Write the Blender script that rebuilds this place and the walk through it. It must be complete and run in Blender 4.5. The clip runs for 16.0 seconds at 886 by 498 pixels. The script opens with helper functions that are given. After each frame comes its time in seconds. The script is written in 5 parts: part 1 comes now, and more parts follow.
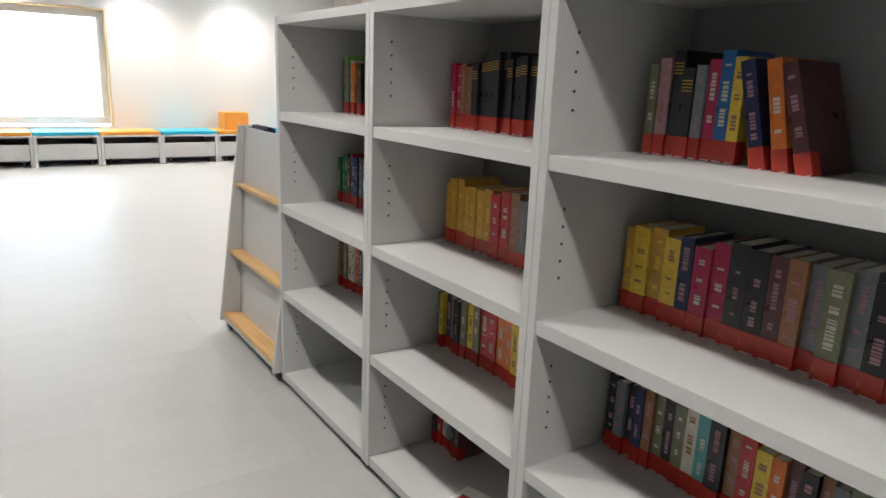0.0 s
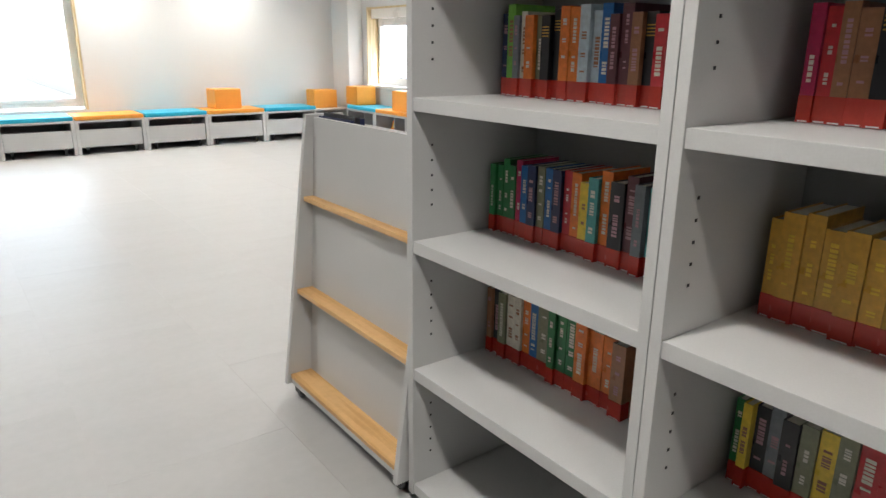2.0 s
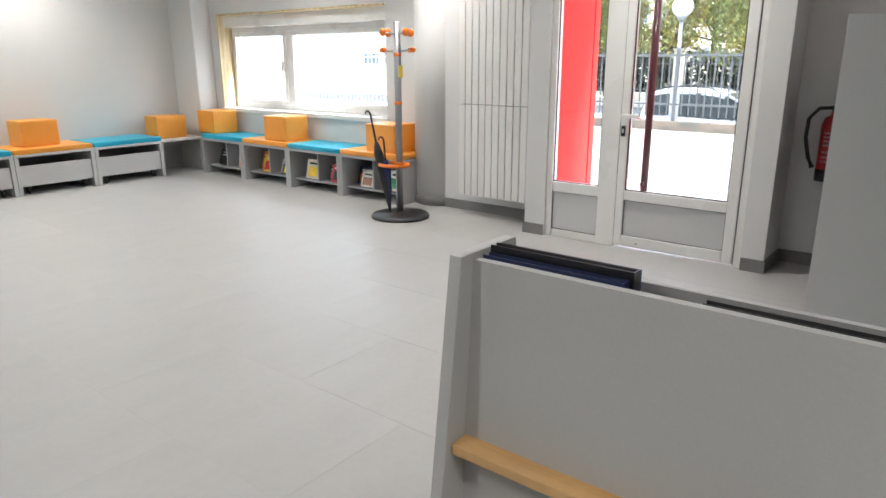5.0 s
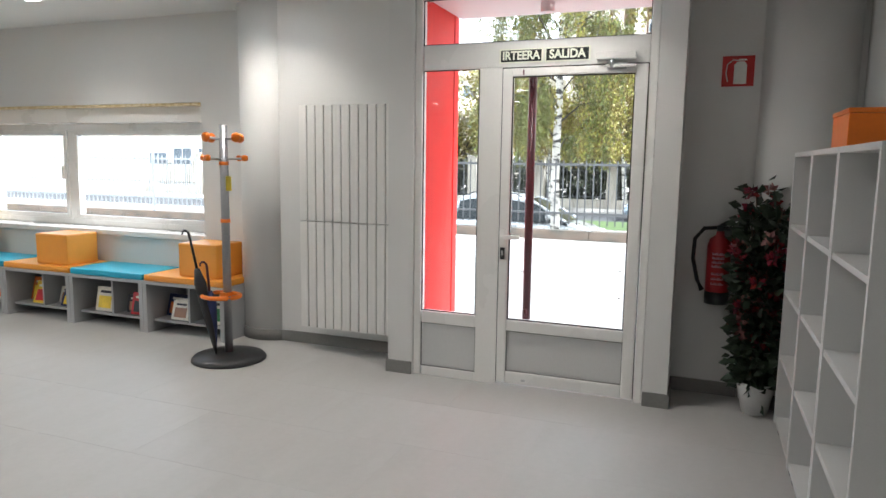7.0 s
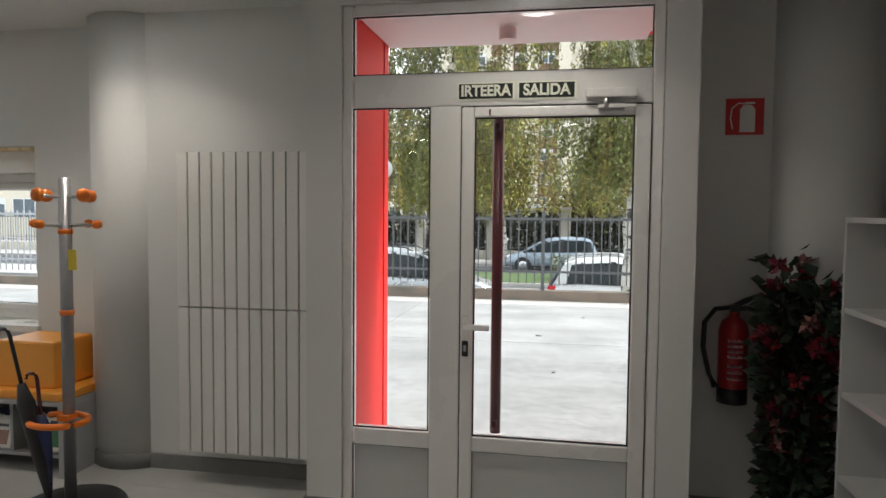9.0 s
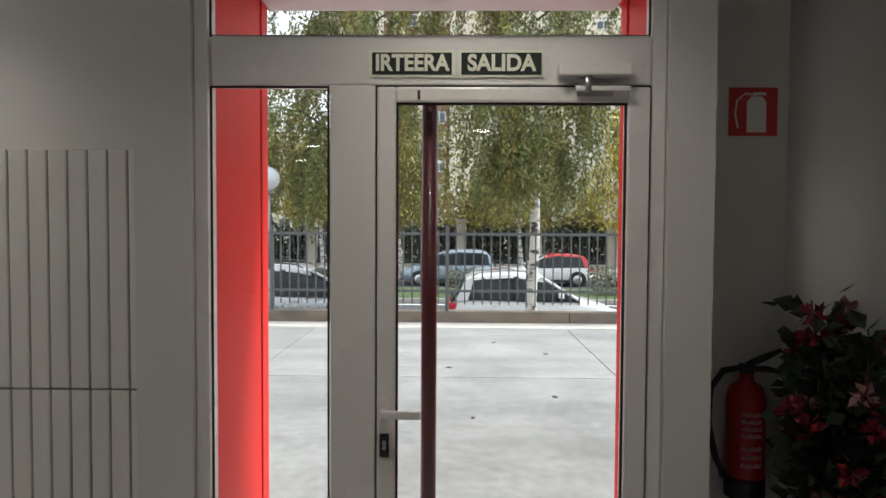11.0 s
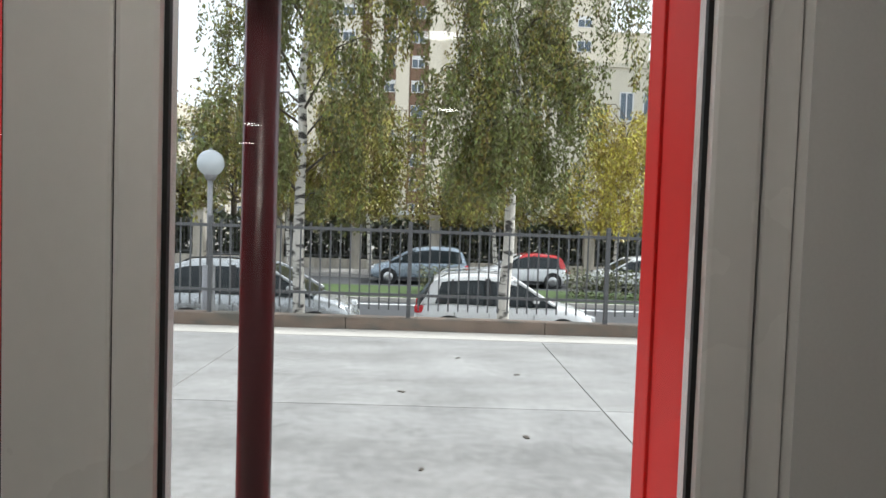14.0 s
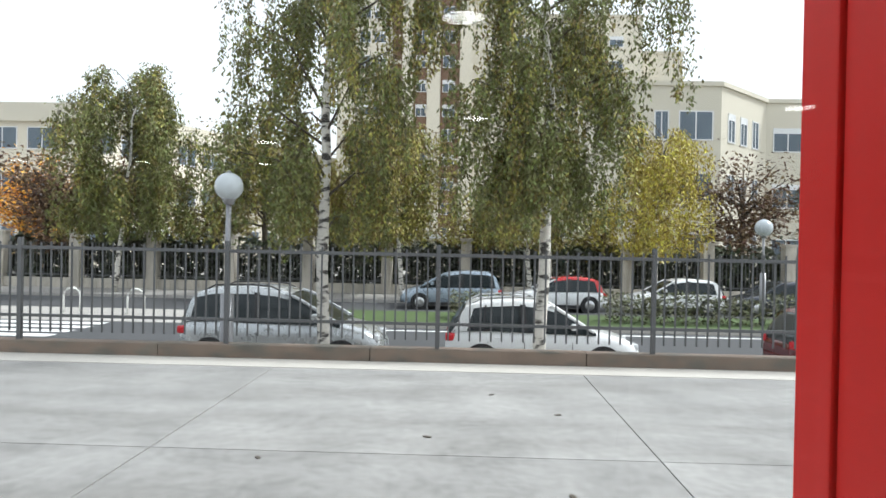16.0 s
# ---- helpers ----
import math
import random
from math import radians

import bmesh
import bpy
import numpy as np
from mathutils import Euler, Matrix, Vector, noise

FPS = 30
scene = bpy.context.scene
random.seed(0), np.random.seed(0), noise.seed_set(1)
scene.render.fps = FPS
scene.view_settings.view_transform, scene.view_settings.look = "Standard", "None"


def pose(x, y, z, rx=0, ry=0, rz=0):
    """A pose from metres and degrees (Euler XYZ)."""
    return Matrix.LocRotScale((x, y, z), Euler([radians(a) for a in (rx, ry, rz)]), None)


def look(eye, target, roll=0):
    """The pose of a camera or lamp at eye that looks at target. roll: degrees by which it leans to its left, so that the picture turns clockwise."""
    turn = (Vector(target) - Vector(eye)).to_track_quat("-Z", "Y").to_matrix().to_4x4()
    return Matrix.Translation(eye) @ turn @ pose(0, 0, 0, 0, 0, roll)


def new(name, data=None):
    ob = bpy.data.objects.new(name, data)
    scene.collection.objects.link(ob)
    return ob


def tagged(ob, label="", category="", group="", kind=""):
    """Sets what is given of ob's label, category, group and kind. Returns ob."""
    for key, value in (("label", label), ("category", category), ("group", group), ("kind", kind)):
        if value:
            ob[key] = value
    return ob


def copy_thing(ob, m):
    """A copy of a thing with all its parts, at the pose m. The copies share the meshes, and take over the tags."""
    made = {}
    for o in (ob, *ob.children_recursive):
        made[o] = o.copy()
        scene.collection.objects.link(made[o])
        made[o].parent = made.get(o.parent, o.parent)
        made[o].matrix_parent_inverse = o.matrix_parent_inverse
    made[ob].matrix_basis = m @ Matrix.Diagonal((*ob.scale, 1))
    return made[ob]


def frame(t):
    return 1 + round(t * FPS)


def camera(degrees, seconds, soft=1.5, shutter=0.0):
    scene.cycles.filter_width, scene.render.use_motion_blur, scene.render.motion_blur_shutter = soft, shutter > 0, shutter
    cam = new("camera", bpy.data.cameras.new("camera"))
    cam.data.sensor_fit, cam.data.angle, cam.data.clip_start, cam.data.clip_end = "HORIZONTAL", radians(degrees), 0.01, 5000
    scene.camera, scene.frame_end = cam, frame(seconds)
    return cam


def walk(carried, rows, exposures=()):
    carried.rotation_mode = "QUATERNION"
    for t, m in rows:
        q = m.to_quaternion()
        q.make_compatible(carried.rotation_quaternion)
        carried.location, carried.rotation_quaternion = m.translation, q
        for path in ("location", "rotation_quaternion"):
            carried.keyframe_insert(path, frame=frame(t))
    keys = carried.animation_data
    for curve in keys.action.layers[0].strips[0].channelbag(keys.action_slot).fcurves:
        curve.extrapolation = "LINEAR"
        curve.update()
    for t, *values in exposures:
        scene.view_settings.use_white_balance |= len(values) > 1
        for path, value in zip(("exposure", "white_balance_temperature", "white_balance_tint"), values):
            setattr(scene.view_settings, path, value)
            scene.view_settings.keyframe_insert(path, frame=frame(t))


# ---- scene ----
cam = camera(66.8, 16.0)
PATH = [
    (0, (0.313, 0.397, 1.34), (1.417, 1.993, 0.857), 2.3),
    (0.5, (0.34, 0.702, 1.317), (1.423, 2.316, 0.847), 2.8),
    (1, (0.372, 1.0, 1.324), (1.476, 2.585, 0.804), 2.2),
    (1.5, (0.347, 1.326, 1.331), (1.49, 2.876, 0.791), 1.0),
    (2, (0.341, 1.601, 1.317), (1.49, 3.134, 0.745), 0.6),
    (2.5, (0.399, 1.87, 1.319), (1.549, 3.412, 0.772), -0.7),
    (3, (0.424, 2.113, 1.331), (1.598, 3.624, 0.749), 0.3),
    (3.2, (0.417, 2.225, 1.338), (1.629, 3.707, 0.76), 0.2),
    (5.3, (0.68, 3.448, 1.377), (2.234, 4.584, 0.836), -1.7),
    (5.5, (0.693, 3.544, 1.39), (2.27, 4.653, 0.858), -3.3),
    (6, (0.82, 3.745, 1.387), (2.516, 4.7, 0.929), -0.7),
    (6.5, (1.016, 3.924, 1.397), (2.781, 4.801, 1.058), -1.3),
    (7, (1.205, 4.116, 1.428), (3.057, 4.826, 1.171), 0.8),
    (7.5, (1.401, 4.322, 1.477), (3.273, 4.99, 1.261), 0.5),
    (8, (1.662, 4.469, 1.453), (3.58, 5.022, 1.328), 1.5),
    (8.5, (1.869, 4.618, 1.511), (3.816, 5.054, 1.384), 2.0),
    (9, (2.128, 4.813, 1.504), (4.093, 5.168, 1.397), 0.5),
    (9.5, (2.351, 4.924, 1.551), (4.332, 5.149, 1.397), 1.9),
    (9.7, (2.48, 4.984, 1.541), (4.471, 5.139, 1.428), 1.7),
    (11.8, (3.428, 5.048, 1.586), (5.426, 5.061, 1.498), 0.5),
    (12, (3.498, 5.018, 1.588), (5.494, 5.035, 1.467), 1.0),
    (12.5, (3.716, 4.989, 1.568), (5.711, 5.007, 1.43), 0.1),
    (13, (3.958, 4.984, 1.578), (5.953, 4.888, 1.476), 1.0),
    (13.5, (4.16, 4.934, 1.574), (6.156, 4.881, 1.467), 1.0),
    (14, (4.372, 4.875, 1.575), (6.37, 4.84, 1.492), 1.9),
    (14.5, (4.598, 4.861, 1.566), (6.597, 4.837, 1.497), 1.0),
    (15, (4.814, 4.879, 1.564), (6.813, 4.85, 1.507), 0.8),
    (15.5, (4.936, 4.869, 1.564), (6.936, 4.858, 1.543), 0.9),
    (16, (5.068, 4.832, 1.564), (7.067, 4.897, 1.549), 1.1),
]
walk(cam, [(t, look(eye, target, roll)) for t, eye, target, roll in PATH], [(0.0, 2.92, 5950, 10), (3.2, 2.65, 5950, 10), (5.5, 2.3, 5850, 10), (7.0, 1.9, 5950, 10), (8.0, 1.3, 6150, 10), (9.0, 0.92, 6250, 10), (12.0, 0.5, 6300, 10), (14.0, 0.45, 6200, 10), (16.0, 0.35, 6200, 10)])

# ---- world, sun, lamps ----
world = bpy.data.worlds.new("world")
scene.world = world
world.use_nodes = True
wn = world.node_tree.nodes
sky = wn.new("ShaderNodeTexSky")
sky.sky_type = "NISHITA"
sky.sun_disc = False
sky.sun_elevation, sky.sun_rotation = radians(46), radians(166)
sky.air_density, sky.dust_density, sky.ozone_density = 1.0, 3.0, 1.0
wn["Background"].inputs[1].default_value = 0.15
veil = wn.new("ShaderNodeMix")          # thin bright cloud over the whole sky
veil.data_type = "RGBA"
veil.inputs["Factor"].default_value = 0.7
veil.inputs["B"].default_value = (9.0, 9.1, 9.2, 1)
world.node_tree.links.new(sky.outputs[0], veil.inputs["A"])
world.node_tree.links.new(veil.outputs["Result"], wn["Background"].inputs[0])
sun = new("sun", bpy.data.lights.new("sun", "SUN"))
sun.data.energy, sun.data.angle, sun.data.color = 3.4, radians(9), (1.0, 0.985, 0.97)
sun.matrix_world = look((16, -24, 26), (10, 0, 0))
CEIL = 2.62
LAMPS = [(0.5, 0.4), (0.5, 2.4), (4.7, 4.98), (2.4, 4.86), (-0.1, 4.76), (2.4, 6.96), (-1.6, 6.97), (4.97, 8.94), (5.05, 7.1), (2.6, 8.9), (0.2, 9.0),
         (2.35, 11.05), (3.85, 11.05), (0.6, 11.05), (-3.6, 7.6), (-3.65, 9.3), (-3.65, 11.05)]
for lx, ly in LAMPS:
    lamp = new("downlight_lamp", bpy.data.lights.new("downlight_lamp", "AREA"))
    lamp.data.shape, lamp.data.size, lamp.data.energy, lamp.data.color = "DISK", 0.19, 2.25, (1.0, 0.9, 0.77)
    lamp.data.spread = radians(125)
    lamp.matrix_world = pose(lx, ly, CEIL - 0.02)


# ---- materials ----
def mat(name, color, rough=0.5, metal=0.0, var=0.08, scale=6.0, fine=60.0, bump=0.05, spec=0.5, island=False, hue=0.0, coat=0.0):
    m = bpy.data.materials.new(name)
    m.use_nodes = True
    t = m.node_tree
    n, l = t.nodes, t.links
    b = n["Principled BSDF"]
    b.inputs["Roughness"].default_value, b.inputs["Metallic"].default_value = rough, metal
    b.inputs["Specular IOR Level"].default_value = spec
    b.inputs["Coat Weight"].default_value = coat
    tc = n.new("ShaderNodeTexCoord")
    n1, n2 = n.new("ShaderNodeTexNoise"), n.new("ShaderNodeTexNoise")
    n1.inputs["Scale"].default_value, n2.inputs["Scale"].default_value = scale, fine
    n1.inputs["Detail"].default_value, n2.inputs["Detail"].default_value = 5, 3
    l.new(tc.outputs["Object"], n1.inputs["Vector"])
    l.new(tc.outputs["Object"], n2.inputs["Vector"])
    add = n.new("ShaderNodeMath")
    add.operation = "ADD"
    l.new(n1.outputs["Fac"], add.inputs[0])
    l.new(n2.outputs["Fac"], add.inputs[1])
    val = n.new("ShaderNodeMapRange")
    val.inputs["From Min"].default_value, val.inputs["From Max"].default_value = 0.6, 1.4
    val.inputs["To Min"].default_value, val.inputs["To Max"].default_value = 1 - var, 1 + var
    l.new(add.outputs[0], val.inputs["Value"])
    hsv = n.new("ShaderNodeHueSaturation")
    hsv.inputs["Color"].default_value = (*color, 1)
    value = val.outputs[0]
    if island:
        geo = n.new("ShaderNodeNewGeometry")
        rv = n.new("ShaderNodeMapRange")
        rv.inputs["To Min"].default_value, rv.inputs["To Max"].default_value = 0.55, 1.5
        l.new(geo.outputs["Random Per Island"], rv.inputs["Value"])
        mul = n.new("ShaderNodeMath")
        mul.operation = "MULTIPLY"
        l.new(value, mul.inputs[0])
        l.new(rv.outputs[0], mul.inputs[1])
        value = mul.outputs[0]
        rh = n.new("ShaderNodeMapRange")
        rh.inputs["To Min"].default_value, rh.inputs["To Max"].default_value = 0.5 - hue, 0.5 + hue * 0.4
        l.new(geo.outputs["Random Per Island"], rh.inputs["Value"])
        l.new(rh.outputs[0], hsv.inputs["Hue"])
    else:
        oi = n.new("ShaderNodeObjectInfo")
        ro = n.new("ShaderNodeMapRange")
        ro.inputs["To Min"].default_value, ro.inputs["To Max"].default_value = 1 - var * 0.35, 1 + var * 0.35
        l.new(oi.outputs["Random"], ro.inputs["Value"])
        mul = n.new("ShaderNodeMath")
        mul.operation = "MULTIPLY"
        l.new(value, mul.inputs[0])
        l.new(ro.outputs[0], mul.inputs[1])
        value = mul.outputs[0]
    l.new(value, hsv.inputs["Value"])
    l.new(hsv.outputs[0], b.inputs["Base Color"])
    rr = n.new("ShaderNodeMapRange")
    rr.inputs["To Min"].default_value, rr.inputs["To Max"].default_value = max(0, rough - 0.08), min(1, rough + 0.08)
    l.new(n1.outputs["Fac"], rr.inputs["Value"])
    l.new(rr.outputs[0], b.inputs["Roughness"])
    if bump:
        bp = n.new("ShaderNodeBump")
        bp.inputs["Strength"].default_value, bp.inputs["Distance"].default_value = bump, 0.02
        l.new(n2.outputs["Fac"], bp.inputs["Height"])
        l.new(bp.outputs[0], b.inputs["Normal"])
    return m


def streaked(m, color2, sx, sy, sz, low=0.45, high=0.62):
    """Lays drawn-out streaks of a second colour over a material: wood grain, bark scars, rain marks."""
    t = m.node_tree
    n, l = t.nodes, t.links
    hsv = [x for x in n if x.type == "HUE_SAT"][0]
    tc = [x for x in n if x.type == "TEX_COORD"][0]
    mp = n.new("ShaderNodeMapping")
    mp.inputs["Scale"].default_value = (sx, sy, sz)
    l.new(tc.outputs["Object"], mp.inputs["Vector"])
    ns = n.new("ShaderNodeTexNoise")
    ns.inputs["Scale"].default_value, ns.inputs["Detail"].default_value = 1.0, 6
    l.new(mp.outputs[0], ns.inputs["Vector"])
    mr = n.new("ShaderNodeMapRange")
    mr.inputs["From Min"].default_value, mr.inputs["From Max"].default_value = low, high
    l.new(ns.outputs["Fac"], mr.inputs["Value"])
    mx = n.new("ShaderNodeMix")
    mx.data_type = "RGBA"
    src = hsv.inputs["Color"].default_value[:]
    mx.inputs["A"].default_value, mx.inputs["B"].default_value = src, (*color2, 1)
    l.new(mr.outputs[0], mx.inputs["Factor"])
    l.new(mx.outputs["Result"], hsv.inputs["Color"])
    return m


def glow(name, color, strength):
    m = bpy.data.materials.new(name)
    m.use_nodes = True
    b = m.node_tree.nodes["Principled BSDF"]
    b.inputs["Emission Color"].default_value, b.inputs["Emission Strength"].default_value = (*color, 1), strength
    return m


def pane_glass(name, tint, gloss=1.0):
    m = bpy.data.materials.new(name)
    m.use_nodes = True
    n, l = m.node_tree.nodes, m.node_tree.links
    n.remove(n["Principled BSDF"])
    tr, gl, mx = n.new("ShaderNodeBsdfTransparent"), n.new("ShaderNodeBsdfGlossy"), n.new("ShaderNodeMixShader")
    lw, pw, ma = n.new("ShaderNodeLayerWeight"), n.new("ShaderNodeMath"), n.new("ShaderNodeMath")
    tr.inputs["Color"].default_value = (*tint, 1)
    gl.inputs["Roughness"].default_value = 0.0
    lw.inputs["Blend"].default_value = 0.5
    pw.operation, ma.operation = "POWER", "MULTIPLY_ADD"
    pw.inputs[1].default_value, ma.inputs[1].default_value, ma.inputs[2].default_value = 5.0, 0.7, 0.035
    l.new(lw.outputs["Facing"], pw.inputs[0])
    l.new(pw.outputs[0], ma.inputs[0])
    l.new(ma.outputs[0], mx.inputs[0])
    l.new(tr.outputs[0], mx.inputs[1])
    l.new(gl.outputs[0], mx.inputs[2])
    l.new(mx.outputs[0], n["Material Output"].inputs[0])
    return m


M_WALL = mat("wall_paint", (0.69, 0.685, 0.665), 0.75, var=0.03, scale=1.2, fine=180, bump=0.03)
M_CEIL = mat("ceiling_paint", (0.68, 0.68, 0.66), 0.85, var=0.02, scale=1.0, fine=150, bump=0.02)
M_TILE = streaked(mat("porcelain_tile", (0.43, 0.425, 0.412), 0.44, var=0.035, scale=1.6, fine=26, bump=0.02), (0.405, 0.4, 0.385), 1.2, 5.0, 1.0, 0.4, 0.75)
M_GROUT = mat("grout", (0.43, 0.42, 0.4), 0.85, var=0.1)
M_BASE = mat("baseboard_tile", (0.2, 0.195, 0.185), 0.5, var=0.1, scale=8)
M_PVC = mat("white_pvc", (0.8, 0.79, 0.76), 0.28, var=0.02, scale=2, fine=40, bump=0.01)
M_PANEL = mat("ribbed_pvc_panel", (0.62, 0.62, 0.61), 0.35, var=0.03, scale=2, bump=0.02)
M_GASKET = mat("black_gasket", (0.015, 0.015, 0.016), 0.6)
M_GLASS = pane_glass("window_glass", (0.96, 0.975, 0.965))
M_LAM = mat("grey_laminate", (0.56, 0.56, 0.55), 0.45, var=0.04, scale=3, fine=220, bump=0.04)
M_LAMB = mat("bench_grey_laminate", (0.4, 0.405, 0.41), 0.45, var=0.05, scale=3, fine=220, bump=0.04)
# grey laminate darkened for recess backs: the shade inside is put into the colour
M_LAM_SHADE = mat("recess_shade_laminate", (0.33, 0.335, 0.34), 0.5, var=0.05, scale=3, fine=220, bump=0.04)
M_WOOD = streaked(mat("beech_plywood", (0.72, 0.45, 0.19), 0.42, var=0.08, scale=5, fine=50, bump=0.03), (0.6, 0.34, 0.12), 40, 2.5, 40)
M_PLY = streaked(mat("pale_plywood", (0.7, 0.58, 0.36), 0.55, var=0.08, scale=5, fine=50, bump=0.03), (0.55, 0.42, 0.22), 30, 30, 2.0)
M_ORANGE = mat("orange_leatherette", (0.82, 0.35, 0.045), 0.42, var=0.06, scale=9, fine=260, bump=0.1)
M_BLUE = mat("turquoise_leatherette", (0.03, 0.42, 0.6), 0.42, var=0.06, scale=9, fine=260, bump=0.1)
M_RED = mat("red_metal_cladding", (0.72, 0.03, 0.025), 0.5, spec=0.18, var=0.05, scale=1.5, fine=120, bump=0.01)
M_SOFFIT = mat("pale_soffit", (0.75, 0.68, 0.67), 0.5, var=0.03)
M_MAROON = mat("maroon_steel", (0.1, 0.022, 0.03), 0.35, var=0.08, scale=8)
M_STEEL = mat("brushed_steel", (0.55, 0.55, 0.55), 0.32, metal=1.0, var=0.06, scale=10)
M_ALU = mat("grey_tube", (0.3, 0.3, 0.31), 0.4, metal=0.5, var=0.06)
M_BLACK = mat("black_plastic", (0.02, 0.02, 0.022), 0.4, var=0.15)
M_OPLA = mat("orange_plastic", (0.9, 0.22, 0.02), 0.3, var=0.05)
M_YELL = mat("yellow_card", (0.85, 0.65, 0.05), 0.5)
M_EXT = mat("extinguisher_red", (0.32, 0.012, 0.016), 0.32, var=0.06)
M_SIGNR = mat("sign_red", (0.55, 0.03, 0.03), 0.4, var=0.04)
M_WHITE = mat("white_print", (0.82, 0.82, 0.78), 0.5, var=0.04)
M_LUMI = mat("photoluminescent_letters", (0.86, 0.88, 0.74), 0.5, var=0.04)
M_GREENK = mat("dark_green_sign", (0.006, 0.012, 0.008), 0.6, var=0.1)
M_RADI = mat("radiator_enamel", (0.77, 0.76, 0.73), 0.32, var=0.02, scale=3)
M_POT = mat("white_ceramic", (0.75, 0.74, 0.72), 0.25, var=0.05)
M_LEAF = mat("dark_leaf", (0.022, 0.036, 0.02), 0.5, var=0.2, island=True, hue=0.03)
M_FLOWER = mat("crimson_petals", (0.19, 0.012, 0.022), 0.55, var=0.2, island=True, hue=0.03)
M_PINK = mat("pink_petals", (0.26, 0.12, 0.11), 0.55, var=0.2, island=True, hue=0.02)
M_STEM = mat("brown_stem", (0.1, 0.06, 0.035), 0.7, var=0.2)
M_LED = glow("led_disc", (1.0, 0.96, 0.9), 9.0)
M_CONC = streaked(mat("yard_concrete", (0.285, 0.28, 0.27), 0.85, var=0.28, scale=1.4, fine=14, bump=0.15), (0.215, 0.21, 0.2), 1.6, 0.35, 1.0, 0.42, 0.68)
M_CONCL = mat("pale_concrete", (0.5, 0.475, 0.43), 0.85, var=0.12, scale=1.3, fine=20, bump=0.15)
M_KERB = streaked(mat("weathered_kerb", (0.21, 0.16, 0.125), 0.9, var=0.3, scale=3, fine=30, bump=0.4), (0.13, 0.12, 0.1), 2.0, 2.0, 6.0)
M_JOINT = mat("dark_joint", (0.16, 0.152, 0.14), 0.95, var=0.2)
M_ASPH = mat("asphalt", (0.07, 0.072, 0.076), 0.85, var=0.2, scale=0.7, fine=60, bump=0.25)
M_PAVE = mat("pavement", (0.36, 0.345, 0.32), 0.85, var=0.15, scale=0.8, fine=12, bump=0.2)
M_PAINT = mat("road_paint", (0.78, 0.78, 0.76), 0.7, var=0.12, scale=3, fine=30, bump=0.05)
M_FENCE = mat("grey_painted_iron", (0.1, 0.102, 0.105), 0.45, var=0.15, scale=8)
M_GALV = mat("galvanised_iron", (0.36, 0.38, 0.4), 0.4, metal=0.3, var=0.1, scale=8)
M_PIER = streaked(mat("beige_pier", (0.52, 0.48, 0.41), 0.9, var=0.14, scale=1.5, fine=20, bump=0.25), (0.38, 0.35, 0.3), 3.0, 3.0, 0.6)
M_GRASS = mat("grass", (0.075, 0.12, 0.035), 0.9, var=0.35, scale=1.5, fine=40, bump=0.8)
M_HEDGE = mat("hedge_leaf", (0.06, 0.075, 0.04), 0.6, var=0.3, island=True, hue=0.05)
M_SHRUB = mat("shrub_leaf", (0.11, 0.12, 0.055), 0.6, var=0.3, island=True, hue=0.06)
M_BIRCH = mat("birch_leaf", (0.135, 0.155, 0.04), 0.5, var=0.25, island=True, hue=0.06)
M_BIRCHY = mat("yellow_birch_leaf", (0.46, 0.4, 0.06), 0.5, var=0.25, island=True, hue=0.04)
M_BIRCHD = mat("olive_birch_leaf", (0.29, 0.265, 0.06), 0.5, var=0.25, island=True, hue=0.06)
M_AUTUMN = mat("autumn_leaf", (0.15, 0.095, 0.045), 0.6, var=0.3, island=True, hue=0.05)
M_GOLD = mat("golden_leaf", (0.75, 0.4, 0.04), 0.6, var=0.3, island=True, hue=0.03)
M_BARK = streaked(mat("birch_bark", (0.66, 0.63, 0.57), 0.8, var=0.15, scale=6, fine=40, bump=0.3), (0.06, 0.055, 0.05), 3.5, 3.5, 9.0, 0.52, 0.6)
M_DBARK = mat("dark_bark", (0.08, 0.065, 0.05), 0.9, var=0.3, scale=8, bump=0.5)
M_BEIGE = mat("cream_render", (0.68, 0.63, 0.52), 0.9, var=0.07, scale=0.25, fine=3, bump=0.1)
M_BROWN = mat("brown_brick", (0.2, 0.125, 0.085), 0.9, var=0.15, scale=0.6, fine=8, bump=0.2)
M_PALEB = mat("pale_render", (0.62, 0.58, 0.48), 0.9, var=0.07, scale=0.25, fine=3, bump=0.1)
M_WGL = mat("far_window_glass", (0.1, 0.13, 0.16), 0.12, var=0.3, scale=0.4)
M_BLIND = mat("white_shutter", (0.72, 0.73, 0.74), 0.6, var=0.08)
M_CARW = mat("white_car_paint", (0.78, 0.79, 0.79), 0.22, var=0.02, coat=0.6, bump=0)
M_CARS = mat("silver_car_paint", (0.45, 0.47, 0.48), 0.28, metal=0.55, var=0.03, coat=0.6, bump=0)
M_CARB = mat("blue_grey_car_paint", (0.3, 0.36, 0.42), 0.28, metal=0.4, var=0.03, coat=0.6, bump=0)
M_CARK = mat("dark_car_paint", (0.03, 0.035, 0.05), 0.2, metal=0.2, var=0.03, coat=0.6, bump=0)
M_CARM = mat("maroon_car_paint", (0.12, 0.01, 0.015), 0.2, var=0.03, coat=0.6, bump=0)
M_CARR = mat("red_car_roof", (0.5, 0.02, 0.02), 0.25, var=0.03, coat=0.6, bump=0)
M_CGL = mat("car_glass", (0.02, 0.027, 0.03), 0.1, var=0.1, bump=0, spec=0.35)
M_TYRE = mat("tyre", (0.02, 0.02, 0.02), 0.8, var=0.2)
M_TAIL = mat("tail_lamp", (0.6, 0.02, 0.03), 0.2, var=0.05)
